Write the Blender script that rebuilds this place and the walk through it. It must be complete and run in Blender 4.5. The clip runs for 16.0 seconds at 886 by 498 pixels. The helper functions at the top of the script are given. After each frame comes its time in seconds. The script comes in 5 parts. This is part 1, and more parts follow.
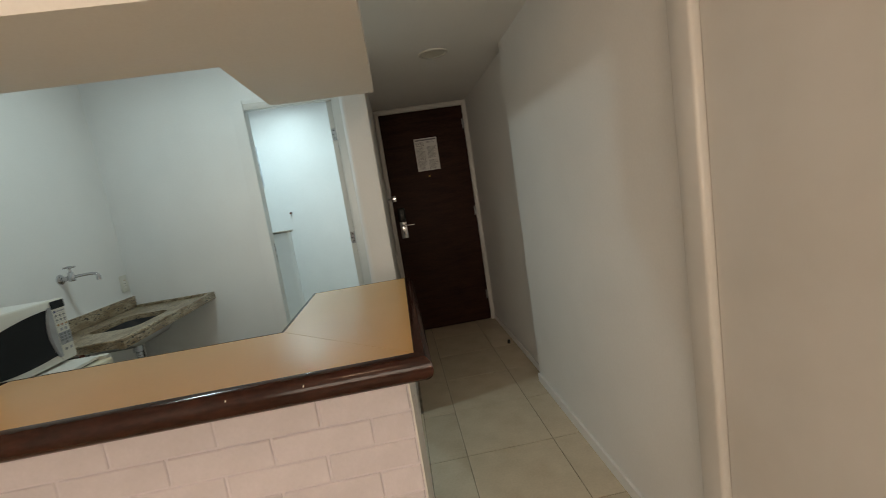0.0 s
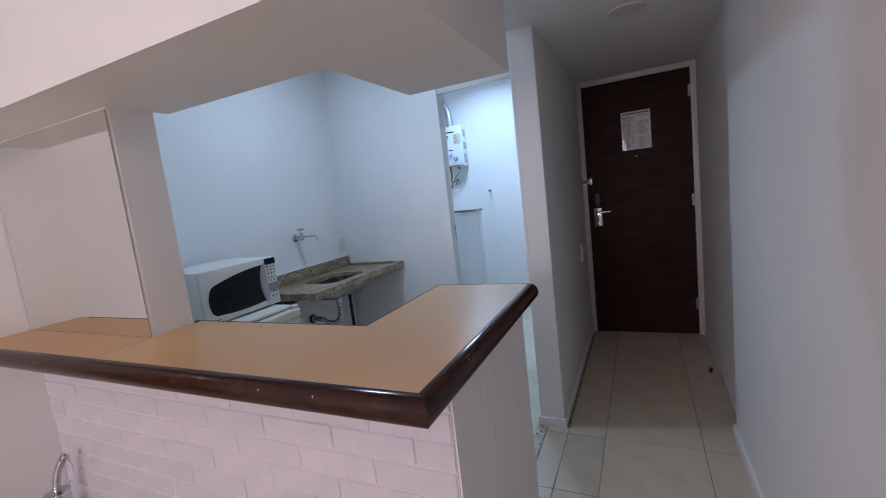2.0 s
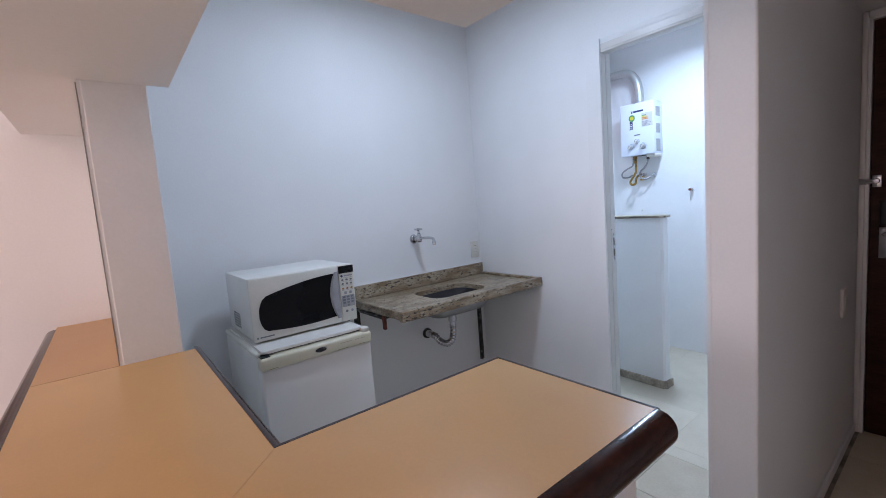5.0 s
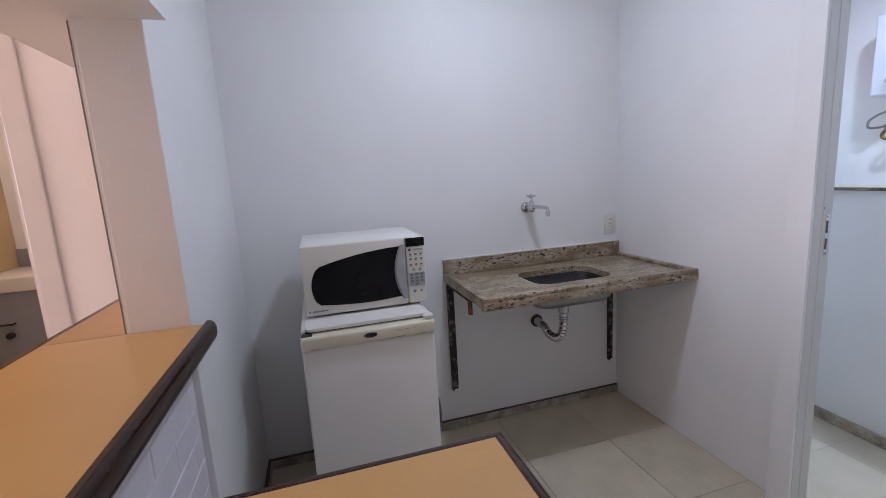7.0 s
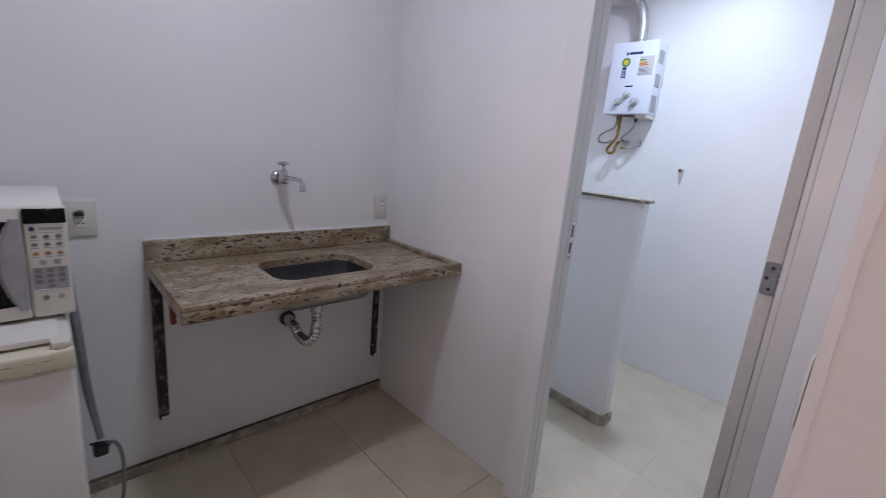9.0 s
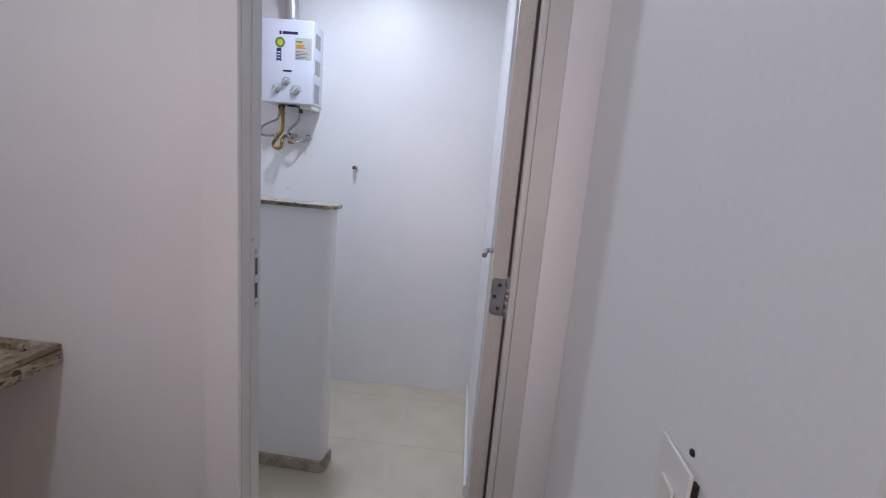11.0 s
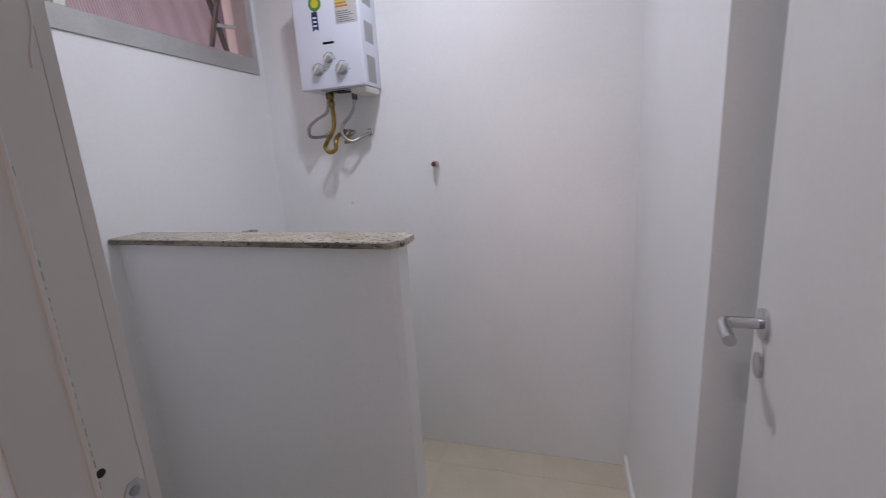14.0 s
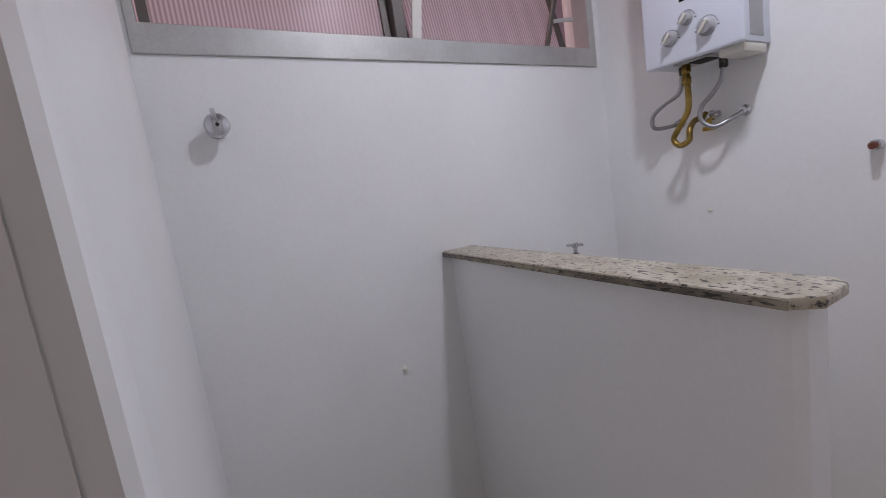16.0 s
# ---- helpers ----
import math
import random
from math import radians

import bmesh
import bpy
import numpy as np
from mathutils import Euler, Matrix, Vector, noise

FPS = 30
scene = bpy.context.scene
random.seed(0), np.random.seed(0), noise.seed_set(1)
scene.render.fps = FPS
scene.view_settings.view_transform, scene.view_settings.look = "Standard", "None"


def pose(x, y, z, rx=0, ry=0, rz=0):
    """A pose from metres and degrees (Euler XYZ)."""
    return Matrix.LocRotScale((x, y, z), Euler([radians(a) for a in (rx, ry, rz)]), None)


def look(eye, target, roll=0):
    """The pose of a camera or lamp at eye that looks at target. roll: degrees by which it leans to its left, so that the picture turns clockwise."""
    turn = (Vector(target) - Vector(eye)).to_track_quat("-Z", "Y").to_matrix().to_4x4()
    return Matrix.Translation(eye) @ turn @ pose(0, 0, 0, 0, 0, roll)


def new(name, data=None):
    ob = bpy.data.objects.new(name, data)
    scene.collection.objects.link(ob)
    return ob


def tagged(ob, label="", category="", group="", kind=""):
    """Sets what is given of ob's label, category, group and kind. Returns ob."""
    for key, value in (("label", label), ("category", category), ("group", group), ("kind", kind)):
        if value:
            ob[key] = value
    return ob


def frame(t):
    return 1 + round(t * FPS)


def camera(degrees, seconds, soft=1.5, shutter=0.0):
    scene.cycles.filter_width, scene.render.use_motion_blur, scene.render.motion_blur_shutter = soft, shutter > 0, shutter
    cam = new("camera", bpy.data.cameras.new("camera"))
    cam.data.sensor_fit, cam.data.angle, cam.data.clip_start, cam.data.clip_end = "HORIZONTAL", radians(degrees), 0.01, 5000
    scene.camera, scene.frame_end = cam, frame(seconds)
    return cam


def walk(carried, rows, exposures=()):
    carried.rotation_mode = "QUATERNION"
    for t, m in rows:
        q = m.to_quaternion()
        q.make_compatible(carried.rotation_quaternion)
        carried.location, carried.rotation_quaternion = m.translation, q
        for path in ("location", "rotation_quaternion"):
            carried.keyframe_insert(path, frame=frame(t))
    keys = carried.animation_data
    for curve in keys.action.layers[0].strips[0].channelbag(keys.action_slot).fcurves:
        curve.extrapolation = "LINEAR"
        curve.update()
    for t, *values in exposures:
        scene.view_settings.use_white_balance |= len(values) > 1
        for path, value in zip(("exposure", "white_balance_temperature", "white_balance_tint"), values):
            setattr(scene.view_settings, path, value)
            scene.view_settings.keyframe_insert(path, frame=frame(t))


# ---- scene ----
cam = camera(92.2, 16.0, soft=0.7, shutter=0.2)
PATH = [
    (0, (1.956, -3.216, 1.334), (2.141, -1.243, 1.066), -8.8),
    (0.5, (2.087, -3.256, 1.345), (1.889, -1.285, 1.072), -7.5),
    (1, (2.209, -3.185, 1.341), (1.813, -1.245, 1.059), -6.1),
    (1.5, (2.291, -3.088, 1.352), (1.694, -1.2, 1.068), -6.3),
    (2, (2.337, -2.979, 1.363), (1.486, -1.186, 1.11), -6.6),
    (2.5, (2.377, -2.867, 1.373), (1.302, -1.195, 1.152), -5.2),
    (3, (2.376, -2.771, 1.366), (1.168, -1.192, 1.156), -4.8),
    (3.5, (2.35, -2.608, 1.366), (1.089, -1.069, 1.161), -4.4),
    (4, (2.31, -2.45, 1.378), (0.993, -0.959, 1.181), -4.0),
    (4.2, (2.304, -2.395, 1.377), (0.933, -0.951, 1.182), -4.1),
    (6.3, (2.154, -1.765, 1.357), (0.356, -0.933, 1.079), -3.7),
    (6.5, (2.129, -1.73, 1.359), (0.299, -0.981, 1.065), -3.6),
    (7, (2.062, -1.648, 1.346), (0.166, -1.101, 1.018), -3.4),
    (7.5, (2.006, -1.543, 1.335), (0.103, -1.054, 0.965), -3.1),
    (8, (1.981, -1.452, 1.326), (0.114, -0.814, 0.899), -0.4),
    (8.5, (1.891, -1.399, 1.321), (0.22, -0.399, 0.867), 2.9),
    (9, (1.782, -1.308, 1.333), (0.38, 0.047, 0.887), 5.2),
    (9.5, (1.704, -1.218, 1.347), (0.617, 0.409, 0.934), 5.8),
    (10, (1.674, -1.128, 1.334), (0.916, 0.687, 0.969), 5.6),
    (10.2, (1.652, -1.091, 1.334), (1.025, 0.775, 0.981), 5.6),
    (12.3, (1.374, -0.595, 1.403), (1.853, 1.316, 1.057), 3.0),
    (12.5, (1.37, -0.537, 1.399), (1.881, 1.363, 1.042), 3.0),
    (13, (1.369, -0.407, 1.385), (1.793, 1.507, 0.991), 2.2),
    (13.5, (1.372, -0.249, 1.386), (1.397, 1.706, 0.961), -0.3),
    (14, (1.363, -0.171, 1.385), (0.806, 1.7, 0.949), -3.5),
    (14.5, (1.331, -0.112, 1.382), (0.373, 1.591, 0.954), -5.6),
    (15, (1.288, -0.023, 1.388), (-0.018, 1.442, 1.005), -7.6),
    (15.5, (1.235, 0.052, 1.388), (-0.327, 1.255, 1.058), -8.6),
    (16, (1.205, 0.095, 1.388), (-0.514, 1.079, 1.114), -8.2),
]

# ---- light and exposure ----
EXPOSURES = [
    (0.0, -0.38, 9050, 11), (0.5, -0.36, 6950, 17), (1.0, -0.34, 6350, 20), (2.0, -0.30, 6350, 24), (3.0, -0.22, 6300, 25), (4.0, 0.12, 6550, 28),
    (6.5, -0.02, 7400, 35), (7.2, 0.02, 7550, 37), (8.0, -0.02, 7550, 38), (8.5, -0.20, 7800, 40), (10.0, -0.36, 7950, 40), (12.5, -0.74, 9100, 44), (13.5, -0.70, 9300, 45), (14.5, -0.97, 9450, 45), (16.0, -0.90, 9500, 46),
]
walk(cam, [(t, look(eye, target, roll)) for t, eye, target, roll in PATH], EXPOSURES)

world = bpy.data.worlds.new("world")
scene.world = world
world.use_nodes = True
wn = world.node_tree.nodes
sky = wn.new("ShaderNodeTexSky")
sky.sky_type, sky.sun_disc = "NISHITA", False
sky.sun_elevation, sky.sun_rotation = radians(35), radians(160)
wn["Background"].inputs["Strength"].default_value = 0.08
world.node_tree.links.new(sky.outputs[0], wn["Background"].inputs["Color"])


def lamp(name, kind, m, power, colour, **more):
    data = bpy.data.lights.new(name, kind)
    data.energy, data.color = power, colour
    for key, value in more.items():
        if key == "size":
            data.size = value
        elif key == "size_y":
            data.shape, data.size_y = "RECTANGLE", value
        elif key == "spread":
            data.spread = radians(value)
        elif key == "radius":
            data.shadow_soft_size = value
    ob = new(name, data)
    ob.matrix_basis = m
    return ob


lamp("kitchen_ceiling_light", "AREA", pose(0.88, -0.93, 2.56), 11.2, (0.62, 0.93, 1.19), size=0.15, size_y=0.15, spread=178)
lamp("service_ceiling_light", "AREA", pose(0.90, 0.89, 2.50), 16.3, (0.56, 0.93, 1.25), size=0.11, size_y=0.11, spread=172)
lamp("living_ceiling_light", "POINT", pose(1.55, -3.85, 2.45), 9.6, (1.0, 0.72, 0.60), radius=0.08)
lamp("living_window_daylight", "AREA", pose(1.3, -6.13, 1.5, 90, 0, 0), 43, (0.97, 0.96, 1.0), size=1.6, size_y=1.3)
lamp("bath_room_light", "POINT", pose(-0.75, -2.95, 2.3), 7, (1.0, 0.92, 0.82), radius=0.08)

# ---- materials ----
MATS = {}


def mat(name, colour, rough=0.5, metal=0.0, second=None, scale=6.0, grain=0.0, grain_scale=180.0, bump=0.0, bump_scale=60.0,
        coat=0.0, rand=0.0, spec=0.5, stretch=(1, 1, 1), detail=4.0, low=0.35, high=0.65):
    """A surface with slow variation to a second colour, fine grain and bump."""
    m = bpy.data.materials.new(name)
    m.use_nodes = True
    nt = m.node_tree
    n, l = nt.nodes, nt.links
    b = n["Principled BSDF"]
    b.inputs["Roughness"].default_value, b.inputs["Metallic"].default_value = rough, metal
    b.inputs["Coat Weight"].default_value = coat
    b.inputs["Specular IOR Level"].default_value = spec
    tc = n.new("ShaderNodeTexCoord")
    mp = n.new("ShaderNodeMapping")
    mp.inputs["Scale"].default_value = stretch
    l.new(tc.outputs["Object"], mp.inputs["Vector"])
    c = colour
    s = second or tuple(v * 0.9 for v in colour)
    no = n.new("ShaderNodeTexNoise")
    no.inputs["Scale"].default_value, no.inputs["Detail"].default_value = scale, detail
    l.new(mp.outputs[0], no.inputs["Vector"])
    ra = n.new("ShaderNodeValToRGB")
    ra.color_ramp.elements[0].position, ra.color_ramp.elements[1].position = low, high
    ra.color_ramp.elements[0].color, ra.color_ramp.elements[1].color = (*c, 1), (*s, 1)
    l.new(no.outputs["Fac"], ra.inputs["Fac"])
    out = ra.outputs["Color"]
    if grain:
        g = n.new("ShaderNodeTexNoise")
        g.inputs["Scale"].default_value, g.inputs["Detail"].default_value = grain_scale, 3
        l.new(mp.outputs[0], g.inputs["Vector"])
        mr = n.new("ShaderNodeMapRange")
        mr.inputs["From Min"].default_value, mr.inputs["From Max"].default_value = 0.3, 0.7
        mr.inputs["To Min"].default_value, mr.inputs["To Max"].default_value = 1 - grain, 1 + grain
        l.new(g.outputs["Fac"], mr.inputs["Value"])
        mx = n.new("ShaderNodeMix")
        mx.data_type, mx.blend_type = "RGBA", "MULTIPLY"
        mx.inputs["Factor"].default_value = 1
        l.new(out, mx.inputs["A"])
        l.new(mr.outputs[0], mx.inputs["B"])
        out = mx.outputs["Result"]
    if rand:
        oi = n.new("ShaderNodeObjectInfo")
        mr = n.new("ShaderNodeMapRange")
        mr.inputs["To Min"].default_value, mr.inputs["To Max"].default_value = 1 - rand, 1 + rand
        l.new(oi.outputs["Random"], mr.inputs["Value"])
        mx = n.new("ShaderNodeMix")
        mx.data_type, mx.blend_type = "RGBA", "MULTIPLY"
        mx.inputs["Factor"].default_value = 1
        l.new(out, mx.inputs["A"])
        l.new(mr.outputs[0], mx.inputs["B"])
        out = mx.outputs["Result"]
    l.new(out, b.inputs["Base Color"])
    if bump:
        bn = n.new("ShaderNodeTexNoise")
        bn.inputs["Scale"].default_value, bn.inputs["Detail"].default_value = bump_scale, 3
        l.new(mp.outputs[0], bn.inputs["Vector"])
        bu = n.new("ShaderNodeBump")
        bu.inputs["Strength"].default_value, bu.inputs["Distance"].default_value = bump, 0.004
        l.new(bn.outputs["Fac"], bu.inputs["Height"])
        l.new(bu.outputs["Normal"], b.inputs["Normal"])
    MATS[name] = m
    return m


def granite(name, base, speck, dark, stretch=(1.5, 0.42, 1.5), turn=0.25):
    m = bpy.data.materials.new(name)
    m.use_nodes = True
    n, l = m.node_tree.nodes, m.node_tree.links
    b = n["Principled BSDF"]
    b.inputs["Roughness"].default_value = 0.32
    tc = n.new("ShaderNodeTexCoord")
    mp = n.new("ShaderNodeMapping")
    mp.inputs["Scale"].default_value = stretch
    mp.inputs["Rotation"].default_value = (0, 0, turn)
    l.new(tc.outputs["Object"], mp.inputs["Vector"])
    prev = None
    pale = tuple(min(0.75, v * 1.25) for v in base)
    for sc, lo, hi, a, c in ((14, 0.42, 0.6, base, speck), (60, 0.54, 0.68, None, pale), (75, 0.53, 0.64, None, speck), (60, 0.578, 0.65, None, dark), (120, 0.585, 0.66, None, dark)):
        no = n.new("ShaderNodeTexNoise")
        no.inputs["Scale"].default_value, no.inputs["Detail"].default_value = sc, 3
        l.new(mp.outputs[0], no.inputs["Vector"])
        mr = n.new("ShaderNodeMapRange")
        mr.inputs["From Min"].default_value, mr.inputs["From Max"].default_value = lo, hi
        l.new(no.outputs["Fac"], mr.inputs["Value"])
        mx = n.new("ShaderNodeMix")
        mx.data_type = "RGBA"
        l.new(mr.outputs[0], mx.inputs["Factor"])
        if prev is None:
            mx.inputs["A"].default_value = (*base, 1)
        else:
            l.new(prev, mx.inputs["A"])
        mx.inputs["B"].default_value = (*c, 1)
        prev = mx.outputs["Result"]
    l.new(prev, b.inputs["Base Color"])
    MATS[name] = m
    return m


PAINT = mat("white_wall_paint", (0.845, 0.835, 0.82), 0.55, second=(0.81, 0.80, 0.785), scale=2.0, grain=0.015, grain_scale=120, bump=0.06, bump_scale=110)
PAINT_K = mat("kitchen_wall_paint", (0.86, 0.86, 0.855), 0.42, second=(0.82, 0.818, 0.812), scale=2.2, grain=0.016, grain_scale=120, bump=0.05, bump_scale=110)
PAINT_C = mat("ceiling_paint", (0.86, 0.855, 0.845), 0.7, second=(0.83, 0.825, 0.815), scale=2, bump=0.08, bump_scale=150)
GLOSS = mat("glossy_white_door_paint", (0.70, 0.68, 0.655), 0.3, second=(0.66, 0.638, 0.61), scale=5, bump=0.06, bump_scale=45)
BRICKP = mat("painted_brick", (0.755, 0.705, 0.76), 0.5, second=(0.705, 0.66, 0.705), scale=9, grain=0.02, grain_scale=120, bump=0.35, bump_scale=55, rand=0.03)
TILE = mat("beige_floor_tile", (0.63, 0.545, 0.42), 0.27, second=(0.565, 0.48, 0.36), scale=7, grain=0.04, grain_scale=90, bump=0.03, bump_scale=30, rand=0.05)
TILE_S = mat("cream_floor_tile", (0.65, 0.585, 0.465), 0.3, second=(0.595, 0.53, 0.415), scale=6, grain=0.03, grain_scale=90, bump=0.03, bump_scale=30, rand=0.03)
GROUT = mat("grey_brown_grout", (0.36, 0.31, 0.245), 0.9, second=(0.17, 0.145, 0.115), scale=9, grain=0.1)
LAMINATE = mat("orange_laminate", (0.605, 0.335, 0.118), 0.30, second=(0.57, 0.305, 0.104), scale=3, grain=0.018, grain_scale=160)
DARKWOOD = mat("varnished_dark_wood", (0.026, 0.0085, 0.006), 0.15, second=(0.045, 0.014, 0.009), scale=16, spec=0.28, grain=0.15, grain_scale=60, bump=0.08, bump_scale=40, stretch=(1, 1, 3))
DOORWOOD = mat("dark_door_veneer", (0.028, 0.0085, 0.0055), 0.5, second=(0.046, 0.016, 0.0095), scale=3.5, grain=0.22, grain_scale=26, bump=0.05, bump_scale=30, stretch=(1, 1, 6), spec=0.13)
GRANITE = granite("beige_granite", (0.45, 0.365, 0.265), (0.25, 0.17, 0.10), (0.045, 0.034, 0.026), (1.35, 0.55, 1.35), 0.3)
GRANITE_E = granite("rough_granite_edge", (0.33, 0.28, 0.21), (0.13, 0.105, 0.08), (0.035, 0.03, 0.025), (0.5, 0.5, 2.0), 0.0)
GRANITE_W = granite("pale_granite", (0.56, 0.50, 0.41), (0.40, 0.335, 0.25), (0.06, 0.05, 0.042), (0.95, 1.2, 1.2), 0.35)
SKIRT = mat("dull_stone_skirting", (0.48, 0.42, 0.34), 0.5, second=(0.27, 0.22, 0.165), scale=17, grain=0.2, grain_scale=90, bump=0.2)
MIRROREDGE = mat("mirror_edge", (0.34, 0.33, 0.315), 0.5)
# dirty steel, with the shade deep in the bowl darkened into its colour
BOWL = mat("dull_shaded_sink_steel", (0.085, 0.085, 0.09), 0.42, 0.8, second=(0.06, 0.06, 0.065), scale=9, grain=0.15, grain_scale=90)
STEEL = mat("brushed_steel", (0.42, 0.42, 0.43), 0.32, 1.0, second=(0.34, 0.34, 0.35), scale=12, grain=0.1, grain_scale=200)
CHROME = mat("chrome", (0.62, 0.62, 0.64), 0.14, 1.0, second=(0.5, 0.5, 0.52), scale=30)
ALU = mat("grey_aluminium", (0.56, 0.56, 0.545), 0.42, 0.6, second=(0.49, 0.49, 0.475), scale=10, grain=0.06)
BRASS = mat("brass", (0.40, 0.25, 0.075), 0.36, 1.0, second=(0.25, 0.15, 0.045), scale=40)
WHITEGOODS = mat("white_enamel", (0.80, 0.775, 0.73), 0.33, second=(0.77, 0.74, 0.685), scale=4, bump=0.04, bump_scale=150)
CREAM = mat("aged_cream_plastic", (0.70, 0.645, 0.48), 0.42, second=(0.72, 0.68, 0.55), scale=5, grain=0.03)
CREAMLT = mat("off_white_plastic", (0.735, 0.71, 0.64), 0.4, second=(0.71, 0.68, 0.6), scale=5, grain=0.02)
BLACKGLASS = mat("black_glass", (0.004, 0.004, 0.005), 0.25, second=(0.007, 0.007, 0.008), scale=5, spec=0.22)
BLACK = mat("black_plastic", (0.012, 0.012, 0.013), 0.4, second=(0.02, 0.02, 0.02), scale=20)
# near black: gaps, grooves and holes get their shade from this colour
DARK = mat("dark_gap", (0.03, 0.026, 0.022), 0.85, second=(0.02, 0.018, 0.015), scale=20)
GREYP = mat("grey_plastic", (0.42, 0.42, 0.43), 0.4, second=(0.38, 0.38, 0.39), scale=20)
# brown for the hinge gap's shade, put into colour, and the dirty skirting line
GAPBROWN = mat("gap_shade_and_grime", (0.13, 0.10, 0.078), 0.8, second=(0.075, 0.057, 0.045), scale=14, stretch=(1, 1, 0.2))
EDGEWOOD = mat("yellowed_edge_paint", (0.63, 0.595, 0.555), 0.45, second=(0.56, 0.525, 0.485), scale=6, grain=0.05, stretch=(1, 1, 0.3))
DOORWHITE = mat("white_leaf_paint", (0.775, 0.76, 0.735), 0.36, second=(0.74, 0.72, 0.69), scale=4, grain=0.015, grain_scale=120, bump=0.05, bump_scale=45)
KNOB = mat("pale_grey_plastic", (0.40, 0.40, 0.41), 0.28, second=(0.33, 0.33, 0.34), scale=20)
RUST = mat("rusty_painted_iron", (0.040, 0.032, 0.028), 0.7, second=(0.26, 0.235, 0.205), scale=24, low=0.52, high=0.66, grain=0.25, grain_scale=90, bump=0.5, bump_scale=60)
REDRUST = mat("red_oxide", (0.24, 0.055, 0.03), 0.7, second=(0.12, 0.03, 0.02), scale=40)
HEATERW = mat("heater_white_enamel", (0.74, 0.78, 0.86), 0.28, second=(0.72, 0.76, 0.84), scale=4)
PAPER = mat("printed_paper", (0.62, 0.61, 0.60), 0.35, second=(0.57, 0.56, 0.55), scale=8, coat=1.0)
INK = mat("grey_ink", (0.16, 0.16, 0.17), 0.6, second=(0.2, 0.2, 0.21), scale=60)
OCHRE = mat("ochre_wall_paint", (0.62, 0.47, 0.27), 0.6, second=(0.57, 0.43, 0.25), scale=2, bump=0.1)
PINKWALL = mat("pink_shaft_wall", (0.55, 0.475, 0.60), 0.8, second=(0.57, 0.46, 0.55), scale=2)
GREYCAB = mat("grey_cabinet", (0.30, 0.32, 0.35), 0.4, second=(0.27, 0.29, 0.32), scale=6)
CORDGREY = mat("grey_cord_vinyl", (0.24, 0.24, 0.25), 0.5, second=(0.17, 0.17, 0.18), scale=30)
BADGEINK = mat("faded_print", (0.46, 0.41, 0.30), 0.5)
AMBER = mat("muted_amber_print", (0.48, 0.24, 0.09), 0.5)
KEYGREY = mat("dark_grey_print", (0.20, 0.205, 0.21), 0.5)
REDPRINT = mat("muted_red_print", (0.46, 0.15, 0.08), 0.5)
YELLOW = mat("yellow_print", (0.75, 0.58, 0.05), 0.5)
YELLOWP = mat("ochre_plastic", (0.55, 0.30, 0.03), 0.45)
GREEN = mat("green_print", (0.05, 0.28, 0.08), 0.5)
NAVY = mat("navy_print", (0.02, 0.035, 0.12), 0.5)
ORANGEP = mat("orange_print", (0.70, 0.25, 0.04), 0.5)
mirror = bpy.data.materials.new("mirror_silver")
mirror.use_nodes = True
mb = mirror.node_tree.nodes["Principled BSDF"]
mb.inputs["Base Color"].default_value, mb.inputs["Metallic"].default_value, mb.inputs["Roughness"].default_value = (0.86, 0.87, 0.86, 1), 1.0, 0.01


# ---- building helpers ----
def box(bm, lo, hi, bevel=0.0, seg=2):
    vs = [bm.verts.new((x, y, z)) for x in (lo[0], hi[0]) for y in (lo[1], hi[1]) for z in (lo[2], hi[2])]
    fs = [bm.faces.new([vs[i] for i in f]) for f in ((0, 1, 3, 2), (4, 6, 7, 5), (0, 4, 5, 1), (2, 3, 7, 6), (0, 2, 6, 4), (1, 5, 7, 3))]
    if bevel:
        es = list({e for f in fs for e in f.edges})
        bmesh.ops.bevel(bm, geom=es, offset=bevel, segments=seg, affect="EDGES", profile=0.5)
    return bm


def boxes(*items, bevel=0.0):
    bm = bmesh.new()
    for lo, hi in items:
        box(bm, lo, hi, bevel)
    return bm


def prism(bm, points, z0, z1, bevel=0.0, seg=2):
    """An upright prism over a plan outline (counter-clockwise)."""
    a = [bm.verts.new((x, y, z0)) for x, y in points]
    b = [bm.verts.new((x, y, z1)) for x, y in points]
    k = len(points)
    fs = [bm.faces.new(list(reversed(a))), bm.faces.new(b)]
    fs += [bm.faces.new([a[i], a[(i + 1) % k], b[(i + 1) % k], b[i]]) for i in range(k)]
    if bevel:
        es = [e for f in fs[:2] for e in f.edges]
        bmesh.ops.bevel(bm, geom=es, offset=bevel, segments=seg, affect="EDGES", profile=0.5)
    return bm


def sweep(bm, path, profile, cap=True):
    """A profile of (outwards, up) points along a plan polyline with mitred corners; outwards is to the right of the way."""
    rings = []
    for i, p in enumerate(path):
        p = Vector(p)
        d0 = (p - Vector(path[i - 1])).normalized() if i else None
        d1 = (Vector(path[i + 1]) - p).normalized() if i < len(path) - 1 else None
        d0, d1 = d0 or d1, d1 or d0
        n0, n1 = Vector((d0.y, -d0.x)), Vector((d1.y, -d1.x))
        m = (n0 + n1) / max(0.2, 1 + n0.dot(n1))
        rings.append([bm.verts.new((p.x + m.x * o, p.y + m.y * o, z)) for o, z in profile])
    k = len(profile)
    for a, b in zip(rings, rings[1:]):
        for j in range(k):
            bm.faces.new([a[j], a[(j + 1) % k], b[(j + 1) % k], b[j]])
    if cap:
        bm.faces.new(rings[0])
        bm.faces.new(list(reversed(rings[-1])))
    return bm


